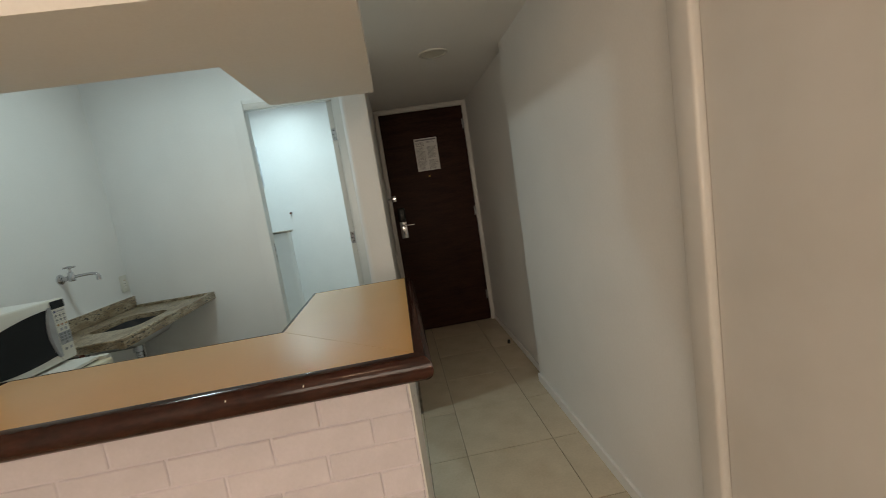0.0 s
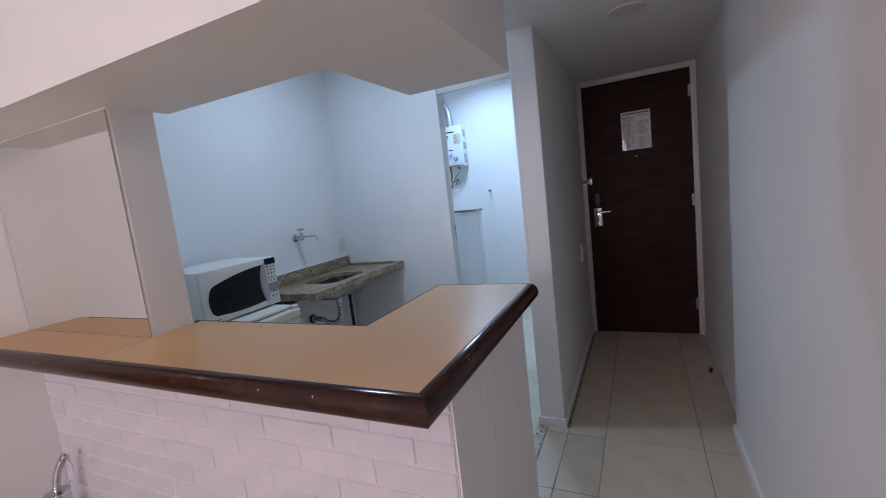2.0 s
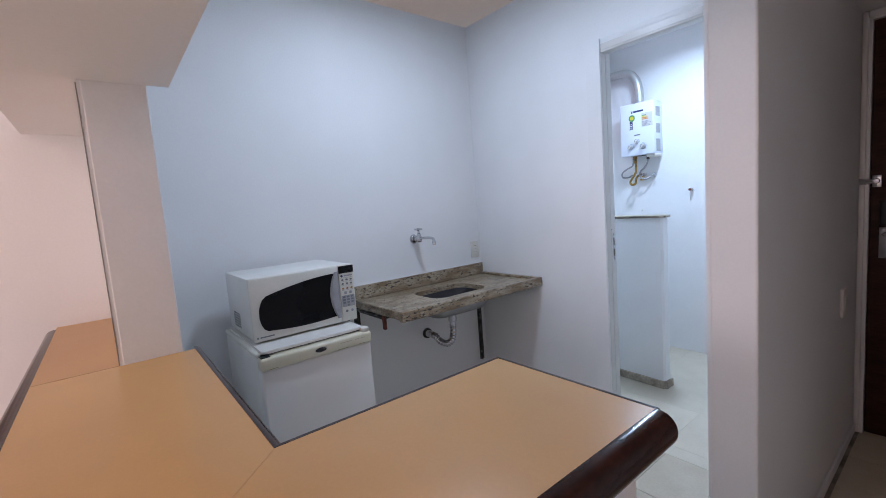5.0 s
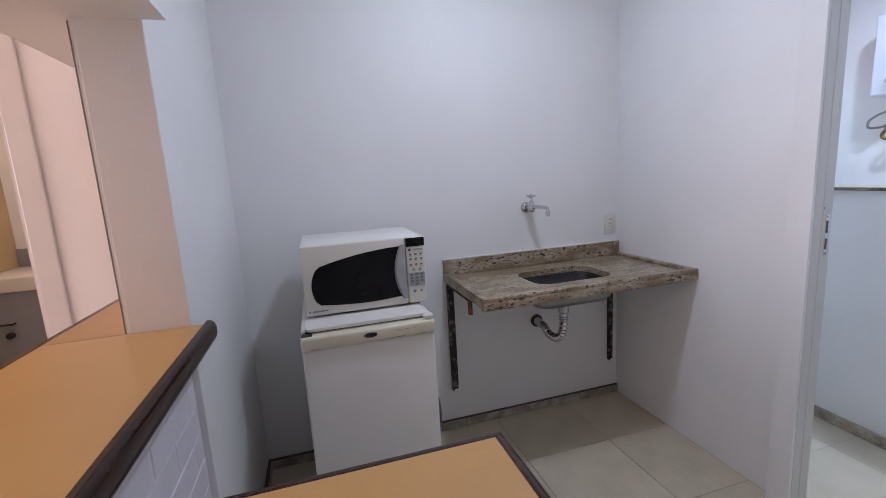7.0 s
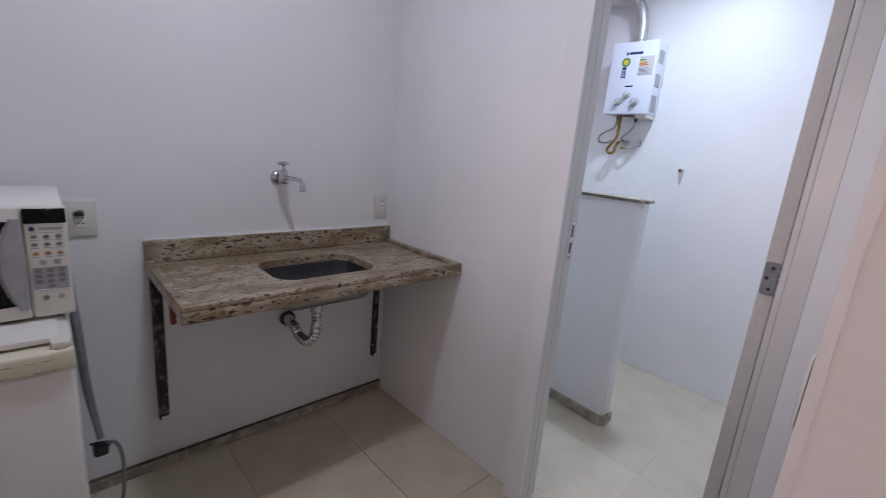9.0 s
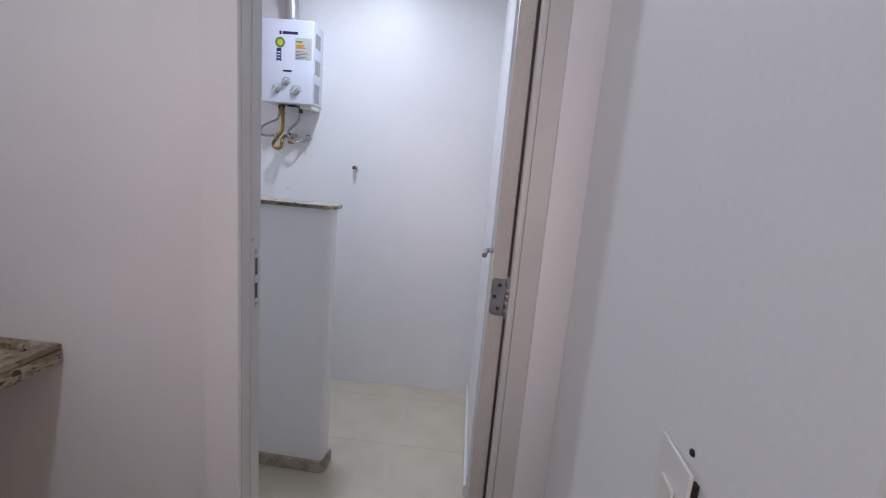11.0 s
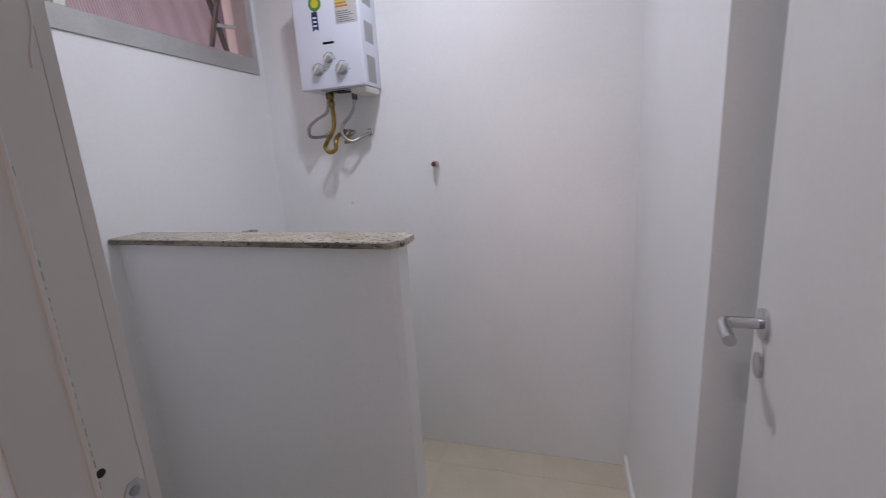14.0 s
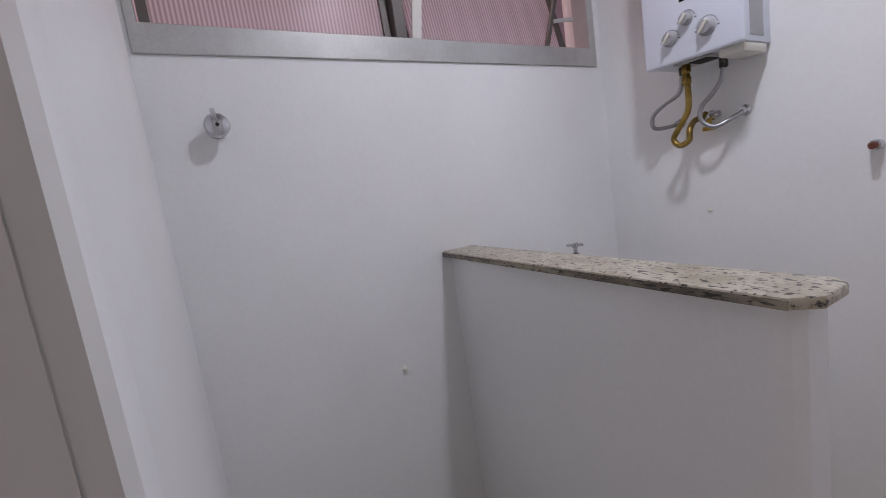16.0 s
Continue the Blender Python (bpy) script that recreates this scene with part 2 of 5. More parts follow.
def tube(bm, points, radius, sides=10, radii=None, smooth=4):
    """A round tube through points; smooth: extra steps of a soft curve between them."""
    pts = [Vector(p) for p in points]
    if smooth and len(pts) > 2:
        fine = []
        for i in range(len(pts) - 1):
            p0, p1, p2, p3 = pts[max(i - 1, 0)], pts[i], pts[i + 1], pts[min(i + 2, len(pts) - 1)]
            for s in range(smooth):
                t = s / smooth
                fine.append(0.5 * ((2 * p1) + (p2 - p0) * t + (2 * p0 - 5 * p1 + 4 * p2 - p3) * t * t + (3 * p1 - p0 - 3 * p2 + p3) * t ** 3))
        pts = fine + [pts[-1]]
    up, rings = None, []
    for i, p in enumerate(pts):
        d = (pts[min(i + 1, len(pts) - 1)] - pts[max(i - 1, 0)]).normalized()
        if up is None:
            up = d.orthogonal().normalized()
        up = (up - d * up.dot(d)).normalized()
        side = d.cross(up)
        r = radius if radii is None else radius * radii(i, len(pts))
        rings.append([bm.verts.new(p + r * (math.cos(a) * up + math.sin(a) * side)) for a in [2 * math.pi * j / sides for j in range(sides)]])
    for a, b in zip(rings, rings[1:]):
        for j in range(sides):
            bm.faces.new([a[j], b[j], b[(j + 1) % sides], a[(j + 1) % sides]])
    bm.faces.new(rings[0])
    bm.faces.new(list(reversed(rings[-1])))
    return bm


def lathe(bm, profile, m=None, sides=20):
    """Turns (radius, height) points about z, then places the whole by m."""
    m = m or Matrix()
    rings = []
    for r, z in profile:
        rings.append([bm.verts.new(m @ Vector((r * math.cos(a), r * math.sin(a), z))) for a in [2 * math.pi * j / sides for j in range(sides)]])
    for a, b in zip(rings, rings[1:]):
        for j in range(sides):
            bm.faces.new([a[j], a[(j + 1) % sides], b[(j + 1) % sides], b[j]])
    bm.faces.new(list(reversed(rings[0])))
    bm.faces.new(rings[-1])
    return bm


def mesh_of(name, bm, material, smooth=False):
    bmesh.ops.recalc_face_normals(bm, faces=bm.faces)
    me = bpy.data.meshes.new(name)
    bm.to_mesh(me)
    bm.free()
    if smooth:
        for p in me.polygons:
            p.use_smooth = True
        me.set_sharp_from_angle(angle=radians(38))
    me.materials.append(material)
    return me


BASE = {}


def part(name, bm, material, parent=None, label="", smooth=True):
    """One mesh, drawn in the place's own metres, under a thing or a part."""
    if parent is not None:
        bm.transform(BASE.get(parent.name, Matrix()).inverted())
    ob = new(name, mesh_of(name, bm, material, smooth))
    if parent is not None:
        ob.parent = parent
        BASE[ob.name] = BASE.get(parent.name, Matrix())
    return tagged(ob, label)


def setting(name, bm, material, label="", smooth=False):
    return tagged(part(name, bm, material, None, label, smooth), category=name.split("_")[0], kind="structure")


def thing(name, label, category, m=None, group=""):
    ob = new(name)
    ob.empty_display_size = 0.1
    if m is not None:
        ob.matrix_basis = m
        BASE[ob.name] = m.copy()
    return tagged(ob, label, category, group)


ALONG_X = pose(0, 0, 0, 0, 90, 0)

# ---- the large structure ----
ZC, ZK, ZH, ZS = 2.6, 2.6, 2.145, 1.755
setting("wall_west", boxes(((-0.12, -6.2, 0), (0, -3.5, ZC)), ((-0.12, -3.5, 2.1), (0, -2.74, ZC)), ((-0.12, -2.74, 0), (0, 0.05, ZC))), PAINT, "white painted plaster wall")
bm = box(bmesh.new(), (0, -2.139, 0), (0.83, -1.997, ZS + 0.006), 0.003)
box(bm, (0, -2.145, 0.96), (0.8285, -2.138, ZS + 0.006))
setting("wall_mirror", bm, PAINT, "white painted wall stub carrying the mirror")
setting("wall_kitchen_north", boxes(((0, 0, 0), (1.0, 0.05, ZK)), ((1.0, -0.01, 2.13), (1.685, 0.05, ZK)), ((1.685, -0.02, 0), (1.758, 0.05, ZK))), PAINT_K, "white painted kitchen wall with a doorway")
bm = bmesh.new()
box(bm, (1.758, -0.716, 0), (1.89, 0.9, ZK), 0.006)
setting("wall_hall_west", bm, PAINT, "white painted wall end beside the hall")
setting("wall_service_east", boxes(((1.62, 0.70, 0), (1.758, 1.587, ZK)), ((1.735, 0.05, 0), (1.758, 0.70, ZK))), PAINT_K, "white painted service room wall")
setting("wall_service_north", boxes(((-0.12, 1.587, 0), (1.758, 1.7, ZK))), PAINT_K, "white painted service room wall")
WY0, WY1, WZ0, WZ1 = 0.06, 1.555, 1.775, 2.40
setting("wall_service_west", boxes(((-0.08, 0.05, 0), (0.045, 1.587, WZ0)), ((-0.08, 0.05, WZ1), (0.045, 1.587, ZK)), ((-0.08, 0.05, WZ0), (0.045, WY0, WZ1)), ((-0.08, WY1, WZ0), (0.045, 1.587, WZ1))), PAINT_K, "white painted wall under the window")
setting("wall_entrance", boxes(((1.89, 0.9, 2.145), (2.9, 1.02, ZK)), ((1.758, 0.9, 0), (1.9, 1.02, ZK)), ((2.745, 0.9, 0), (2.9, 1.02, 2.145)), ((1.9, 1.0, 0), (2.745, 1.02, 2.145))), PAINT, "white painted entrance wall")
bm = bmesh.new()
box(bm, (2.76, -0.59, 0), (2.9, 0.9, ZC))
box(bm, (2.715, -6.2, 0), (2.9, -0.59, ZC), 0.004)
setting("wall_east", bm, PAINT, "white painted hall wall with a small step")
setting("wall_living_south", boxes(((-0.12, -6.3, 0), (0.5, -6.2, ZC)), ((2.1, -6.3, 0), (2.9, -6.2, ZC)), ((0.5, -6.3, 0), (2.1, -6.2, 0.85)), ((0.5, -6.3, 2.15), (2.1, -6.2, ZC))), PAINT, "white painted living room wall with a window opening")
L_SOFFIT = [(0, -2.335), (1.946, -2.335), (1.946, -1.458), (1.547, -1.458), (1.547, -1.945), (0.832, -1.945), (0.832, -1.999), (0, -1.999)]
bm = bmesh.new()
prism(bm, L_SOFFIT, ZS, ZC)
setting("soffit", bm, PAINT, "white painted dropped soffit over the breakfast counter")
setting("ceiling_living", boxes(((-0.12, -6.3, ZC), (2.9, -2.3, ZC + 0.1))), PAINT_C, "white ceiling")
setting("ceiling_kitchen", boxes(((-0.12, -2.3, ZC), (2.9, 1.7, ZC + 0.1))), PAINT_C, "white ceiling")
setting("ceiling_hall", boxes(((1.946, -2.335, ZH), (2.715, -0.716, ZH + 0.06)), ((1.89, -0.716, ZH), (2.76, 0.9, ZH + 0.06)), ((1.758, -1.458, ZH), (1.946, -0.716, ZC)), ((1.946, -2.335, ZH + 0.06), (2.0, -0.716, ZC)), ((2.0, -2.335, ZH + 0.06), (2.715, -2.25, ZC))), PAINT_C, "white dropped hall ceiling")

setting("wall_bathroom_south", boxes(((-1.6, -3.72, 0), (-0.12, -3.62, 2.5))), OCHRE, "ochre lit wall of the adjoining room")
setting("wall_bathroom_west", boxes(((-1.6, -3.62, 0), (-1.5, -2.4, 2.5)), ((-1.5, -2.5, 0), (-0.12, -2.4, 2.5))), PAINT_K, "white wall of the adjoining room")
setting("ceiling_bathroom", boxes(((-1.6, -3.72, 2.5), (-0.12, -2.4, 2.6))), PAINT_C, "white ceiling of the adjoining room")

# half walls under the counter
bm = boxes(((0.83, -2.139, 0), (1.909, -2.016, 0.955)), ((1.786, -2.016, 0), (1.909, -1.466, 0.955)))
half_wall = setting("wall_breakfast", bm, BRICKP, "low brick wall painted white under the breakfast counter")

# floor: a bed of grout with tiles upon it
setting("floor_service", boxes(((0.0, 0.0, -0.003), (1.735, 1.587, -0.0012))), TILE_S, "pale joints of the service room floor")
floor = setting("floor", boxes(((-1.6, -6.3, -0.1), (2.9, 1.7, -0.003))), GROUT, "tiled floor with narrow dark joints")

# ---- breakfast counter ----
def breakfast_counter():
    c = thing("breakfast_counter", "L-shaped breakfast counter with orange laminate and dark wood edge", "counter", pose(1.2, -2.1, 0.955))
    top = [(0.0, -2.325), (1.942, -2.325), (1.942, -1.45), (1.576, -1.45), (1.576, -1.968), (0.832, -1.968), (0.832, -2.147), (0.0, -2.147)]
    part("laminate_top", prism(bmesh.new(), top, 0.955, 1.0), LAMINATE, c, "worn orange laminate", smooth=False)

    def edging(wide, path, ends, out):
        prof = [(0, 0.940), (0, 1.0005)]
        prof += [(wide * 0.12 + wide * 0.88 * math.sin(a) ** 0.85, 0.970 + 0.0305 * math.cos(a)) for a in [math.pi * j / 14 for j in range(15)]]
        bm = sweep(bmesh.new(), path, prof)
        for x, y in ends:               # the bar's end, rounded off
            rows = []
            for j in range(7):
                a = math.radians(15 * j)
                k = max(0.02, math.cos(a))
                rows.append([bm.verts.new((x - 0.024 * math.sin(a), y - (wide * 0.45 + (o - wide * 0.45) * k) * out, 0.970 + (z - 0.970) * k)) for o, z in prof])
            for r0, r1 in zip(rows, rows[1:]):
                for j in range(len(prof)):
                    bm.faces.new([r0[j], r0[(j + 1) % len(prof)], r1[(j + 1) % len(prof)], r1[j]])
            bm.faces.new(rows[-1])
        return bm
    part("wooden_edging", edging(0.036, [(0.05, -2.325), (1.942, -2.325), (1.942, -1.45)], [(0.05, -2.325)], 1), DARKWOOD, c, "varnished dark wood bullnose")
    part("wooden_edging", edging(0.022, [(1.9425, -1.4505), (1.5755, -1.4505), (1.5755, -1.9675), (0.80, -1.9675)], [(0.80, -1.9675)], -1), DARKWOOD, c, "varnished dark wood bullnose")
    for x in (0.56, 1.555, 1.71):
        part("plug", lathe(bmesh.new(), [(0.0015, 0), (0.0015, 0.003)], Matrix.Translation((x, -2.3545, 0.984)) @ pose(0, 0, 0, 62, 0, 0) @ Matrix.Diagonal((1, 1.8, 1, 1)), 8), CREAMLT, c, "pale filler plug")
    # joints in the laminate sheets
    bm = boxes(((0.828, -2.324, 1.0), (0.831, -2.149, 1.0006)))
    part("joint", bm, mat("laminate_joint", (0.46, 0.255, 0.105), 0.5), c, smooth=False)
    bm = prism(bmesh.new(), [(1.577, -1.969), (1.9395, -2.3248), (1.941, -2.3238), (1.5785, -1.968)], 1.0, 1.0004)
    part("joint", bm, mat("laminate_mitre", (0.515, 0.285, 0.108), 0.4, second=(0.58, 0.318, 0.112), scale=14), c, "faint mitre joint", smooth=False)
    return c


breakfast_counter()

# wall mirror above the counter
m = thing("wall_mirror", "large frameless wall mirror standing on the counter", "mirror", pose(0.415, -2.145, 1.0))
part("glass", box(bmesh.new(), (0.006, -2.1485, 1.003), (0.828, -2.1465, 1.7465)), mirror, m, "silvered glass", smooth=False)
part("edge", boxes(((0.0045, -2.1484, 1.001), (0.006, -2.146, 1.748)), ((0.828, -2.1484, 1.001), (0.8292, -2.146, 1.748)), ((0.006, -2.1484, 1.7465), (0.828, -2.146, 1.748)), ((0.006, -2.1486, 1.0005), (0.828, -2.146, 1.003))), MIRROREDGE, m, "dark mirror edge", smooth=False)

# rough plaster on the hall side of the low wall
bm = boxes(((1.9085, -2.135, 0), (1.914, -1.47, 0.955)))
part("plaster", bm, PAINT, half_wall, "thick white paint over brick")
rng = random.Random(12)
for y, z, h in ((-1.96, 0.80, 0.06), (-1.84, 0.80, 0.085), (-1.70, 0.75, 0.075), (-1.88, 0.62, 0.07), (-1.63, 0.60, 0.06)):
    part("score_mark", box(bmesh.new(), (1.913, y, z), (1.9155, y + 0.006, z + h), 0.001, 1), BRICKP, half_wall, "brick joint showing through")
for k in range(12):
    z = 0.015 + k * 0.0775
    part("brick_end", box(bmesh.new(), (1.79, -1.472, z), (1.911 + rng.uniform(-0.004, 0.003), -1.457 + rng.uniform(-0.003, 0.004), z + 0.07), 0.006, 2), BRICKP, half_wall)


# ---- sink counter ----
def round_rect(x0, y0, x1, y1, r, k=5):
    pts = []
    for cx, cy, a0 in ((x1 - r, y0 + r, -90), (x1 - r, y1 - r, 0), (x0 + r, y1 - r, 90), (x0 + r, y0 + r, 180)):
        pts += [(cx + r * math.cos(radians(a0 + 90 * j / k)), cy + r * math.sin(radians(a0 + 90 * j / k))) for j in range(k + 1)]
    return pts


def ring_between(bm, outer, inner, z0, z1):
    """A slab with a hole: the outlines have the same number of points."""
    k = len(outer)
    rows = [[bm.verts.new((x, y, z)) for x, y in o] for o, z in ((outer, z0), (outer, z1), (inner, z1), (inner, z0))]
    for a, b in zip(rows, rows[1:] + rows[:1]):
        for j in range(k):
            bm.faces.new([a[j], a[(j + 1) % k], b[(j + 1) % k], b[j]])
    return bm


def sink_counter():
    s = thing("sink_counter", "speckled beige granite sink slab on iron brackets", "sink", pose(0.0, -0.53, 0.82))
    hole = round_rect(0.15, -0.74, 0.42, -0.335, 0.07)
    cx, cy = 0.285, -0.5375
    outer = []
    for x, y in hole:                       # the same directions, pushed out to the slab's edge
        dx, dy = x - cx, y - cy
        k = min((0.555 - cx) / dx if dx > 0 else (0.0 - cx) / dx if dx < 0 else 9, (0.0 - cy) / dy if dy > 0 else (-1.062 - cy) / dy if dy < 0 else 9)
        outer.append((cx + dx * k, cy + dy * k))
    for corner in ((0.555, -1.062), (0.555, 0.0), (0.0, 0.0), (0.0, -1.062)):
        i = min(range(len(outer)), key=lambda q: (outer[q][0] - corner[0]) ** 2 + (outer[q][1] - corner[1]) ** 2)
        outer[i] = corner
    part("slab", ring_between(bmesh.new(), outer, hole, 0.824, 0.852), GRANITE, s, "speckled beige granite", smooth=False)
    part("backsplash", box(bmesh.new(), (0.0, -1.06, 0.853), (0.022, -0.002, 0.932), 0.002, 1), GRANITE, s, "granite upstand with white sealant above", smooth=False)
    part("sealant", box(bmesh.new(), (0.0, -1.06, 0.932), (0.008, -0.002, 0.937), 0.001, 1), PAINT, s, "white sealant bead")
    bm = bmesh.new()
    box(bm, (0.522, -1.062, 0.852), (0.557, 0.0, 0.868), 0.004)
    box(bm, (0.022, -0.03, 0.852), (0.522, -0.001, 0.868), 0.004)
    box(bm, (0.022, -1.062, 0.852), (0.522, -1.035, 0.866), 0.004)
    box(bm, (0.527, -1.064, 0.816), (0.559, 0.0, 0.852), 0.004)
    part("rim", bm, GRANITE, s, "raised granite rim")
    # steel bowl
    bm = bmesh.new()
    rows = []
    for inset, z in ((-0.012, 0.823), (0.0, 0.823), (0.004, 0.805), (0.014, 0.752), (0.035, 0.728), (0.09, 0.722)):
        pts = round_rect(0.15 + inset, -0.74 + inset, 0.42 - inset, -0.335 - inset, max(0.02, 0.07 - inset * 0.4))
        rows.append([bm.verts.new((x, y, z)) for x, y in pts])
    for a, b in zip(rows, rows[1:]):
        for j in range(len(a)):
            bm.faces.new([a[j], a[(j + 1) % len(a)], b[(j + 1) % len(a)], b[j]])
    bm.faces.new(rows[-1])
    bowl = part("sink_bowl", bm, BOWL, s, "stainless steel bowl")
    bm = bmesh.new()
    rows = []
    for inset, z in ((-0.052, 0.8225), (-0.052, 0.8195), (-0.03, 0.8185), (-0.012, 0.804), (-0.002, 0.756), (0.014, 0.732), (0.045, 0.722), (0.09, 0.718)):
        pts = round_rect(0.15 + inset, -0.74 + inset, 0.42 - inset, -0.335 - inset, max(0.02, 0.07 - inset * 0.4))
        rows.append([bm.verts.new((x, y, z)) for x, y in pts])
    for a, b in zip(rows, rows[1:]):
        for j in range(len(a)):
            bm.faces.new([a[j], a[(j + 1) % len(a)], b[(j + 1) % len(a)], b[j]])
    part("bowl_underside", bm, STEEL, bowl, "bare steel underside with a flange")
    lathe_bm = lathe(bmesh.new(), [(0.035, 0.717), (0.035, 0.7235), (0.028, 0.724), (0.02, 0.7225)], Matrix.Translation((0.285, -0.5375, 0)))
    part("drain", lathe_bm, CHROME, bowl, "chrome drain")
    # corrugated trap
    bm = bmesh.new()
    tube(bm, [(0.285, -0.5375, 0.719), (0.285, -0.5375, 0.662)], 0.026, 16, smooth=0)
    tube(bm, [(0.285, -0.5375, 0.657), (0.285, -0.5375, 0.625)], 0.019, 16, smooth=0)
    ribs = lambda i, k: 1.0 + 0.13 * math.cos(i * math.pi / 2)
    tube(bm, [(0.285, -0.5375, 0.64), (0.284, -0.54, 0.58), (0.270, -0.545, 0.535), (0.230, -0.55, 0.510), (0.17, -0.555, 0.513), (0.12, -0.552, 0.535), (0.06, -0.545, 0.535), (0.012, -0.535, 0.53)], 0.0195, 16, radii=ribs, smooth=12)
    part("trap", bm, CHROME, s, "corrugated chrome trap")
    bm = lathe(bmesh.new(), [(0.034, 0), (0.034, 0.012), (0.022, 0.018)], Matrix.Translation((0.001, -0.535, 0.53)) @ ALONG_X)
    part("wall_collar", bm, RUST, s, "stained wall collar")
    # brackets
    for y in (-1.030, -0.050):
        z0 = 0.220 if y < -0.5 else 0.215
        bm = boxes(((0.0, y - 0.019, z0), (0.006, y + 0.019, 0.80)), ((0.006, y - 0.018, z0), (0.028, y - 0.012, 0.80)), bevel=0.0015)
        br = part("bracket", bm, RUST, s, "flaking iron bracket")
        part("bracket_arm", boxes(((0.006, y - 0.016, 0.80), (0.36, y + 0.016, 0.806)), ((0.03, y - 0.003, 0.785), (0.33, y + 0.003, 0.80)), bevel=0.001), RUST, br)
        for z in (0.30, 0.5, 0.70):
            part("bolt", lathe(bmesh.new(), [(0.008, 0), (0.008, 0.004), (0.003, 0.006)], Matrix.Translation((0.006, y + 0.009, z)) @ ALONG_X, 6), RUST, br)
    part("arm_end", box(bmesh.new(), (0.335, -1.052, 0.742), (0.356, -1.036, 0.822), 0.002, 1), REDRUST, s, "red oxide iron end")
    return s


sink_counter()


def wall_tap():
    t = thing("wall_tap", "chrome wall tap with cross handle over the sink", "tap", pose(0.0, -0.58, 1.165))
    y = -0.58
    part("rose", lathe(bmesh.new(), [(0.03, 0), (0.03, 0.004), (0.024, 0.012), (0.014, 0.016), (0.014, 0.03)], Matrix.Translation((0.0, y, 1.165)) @ ALONG_X, 24), CHROME, t)
    bm = bmesh.new()
    tube(bm, [(0.012, y, 1.165), (0.055, y, 1.165), (0.062, y, 1.165)], 0.013, 14, smooth=0)
    lathe(bm, [(0.016, -0.018), (0.019, -0.01), (0.019, 0.012), (0.015, 0.02), (0.012, 0.035), (0.008, 0.037)], Matrix.Translation((0.062, y, 1.165)), 18)
    part("body", bm, CHROME, t)
    bm = tube(bmesh.new(), [(0.065, y, 1.168), (0.10, y + 0.006, 1.172), (0.155, y + 0.016, 1.173), (0.182, y + 0.02, 1.168), (0.190, y + 0.021, 1.155), (0.190, y + 0.021, 1.143)], 0.0085, 14)
    lathe(bm, [(0.0115, 1.130), (0.0115, 1.152), (0.009, 1.156)], Matrix.Translation((0.190, y + 0.021, 0)), 14)
    part("spout", bm, CHROME, t)
    bm = lathe(bmesh.new(), [(0.007, 1.2), (0.007, 1.218), (0.012, 1.222), (0.012, 1.232), (0.006, 1.236)], Matrix.Translation((0.062, y, 0)), 14)
    for a in (20, 110, 200, 290):
        c, s = math.cos(radians(a)), math.sin(radians(a))
        tube(bm, [(0.062 + 0.008 * c, y + 0.008 * s, 1.227), (0.062 + 0.028 * c, y + 0.028 * s, 1.228)], 0.0055, 8, smooth=0)
    part("cross_handle", bm, CHROME, t)


wall_tap()


def outlet(label, m, w=0.072, h=0.116):
    o = thing("wall_outlet", label, "outlet", m, "wall outlets")
    part("plate", bm_at(box(bmesh.new(), (-w / 2, -0.009, -h / 2), (w / 2, 0, h / 2), 0.003, 2), m), CREAMLT, o, "cream plastic plate")
    part("module", bm_at(box(bmesh.new(), (-0.013, -0.0105, -0.03), (0.013, -0.0088, 0.03), 0.001, 1), m), WHITEGOODS, o)
    for z in (-0.016, 0.002):
        for x in (-0.006, 0.006):
            part("slot", bm_at(lathe(bmesh.new(), [(0.0024, 0), (0.0024, 0.0006)], Matrix.Translation((x, -0.0106, z)) @ pose(0, 0, 0, 90, 0, 0), 8), m), BLACK, o)
    part("marker", bm_at(box(bmesh.new(), (-0.008, -0.0112, 0.022), (0.008, -0.0104, 0.028)), m), mat("ochre_label", (0.45, 0.28, 0.05), 0.6), o, "ochre voltage label")
    return o


def bm_at(bm, m):
    bm.transform(m)
    return bm


outlet("cream wall outlet above the granite upstand", pose(0.0, -0.055, 1.035, 0, 0, 90))
o2 = outlet("cream wall outlet with a black plug behind the microwave", pose(0.0, -1.222, 1.020, 0, 0, 90), 0.082, 0.118)
part("plug", box(bmesh.new(), (0.0105, -1.240, 1.029), (0.028, -1.212, 1.043), 0.004), BLACK, o2, "black plug")
o3 = thing("loose_outlet", "loose white outlet plate on the wall end", "outlet", pose(1.758, -0.60, 1.04))
swing = Matrix.Translation((1.7578, -0.499, 0)) @ pose(0, 0, 0, 0, 0, -5)
plate = part("plate", bm_at(box(bmesh.new(), (-0.0035, -0.072, 0.998), (0, 0, 1.108), 0.0012, 1), swing), WHITEGOODS, o3, "white plate hanging off the wall")
part("socket", bm_at(box(bmesh.new(), (-0.0075, -0.052, 1.02), (-0.0033, -0.022, 1.075), 0.0015, 1), swing), CREAMLT, plate, "cream socket insert")
# a solid dark strip stands in for the shade behind the plate
part("gap", box(bmesh.new(), (1.7522, -0.570, 1.006), (1.7579, -0.563, 1.098)), DARK, o3, "dark strip standing for the shade behind the loose plate")
part("screw", lathe(bmesh.new(), [(0.004, 0), (0.003, 0.002)], Matrix.Translation((1.758, -0.55, 1.118)) @ pose(0, 0, 0, 0, -90, 0), 8), DARK, o3)


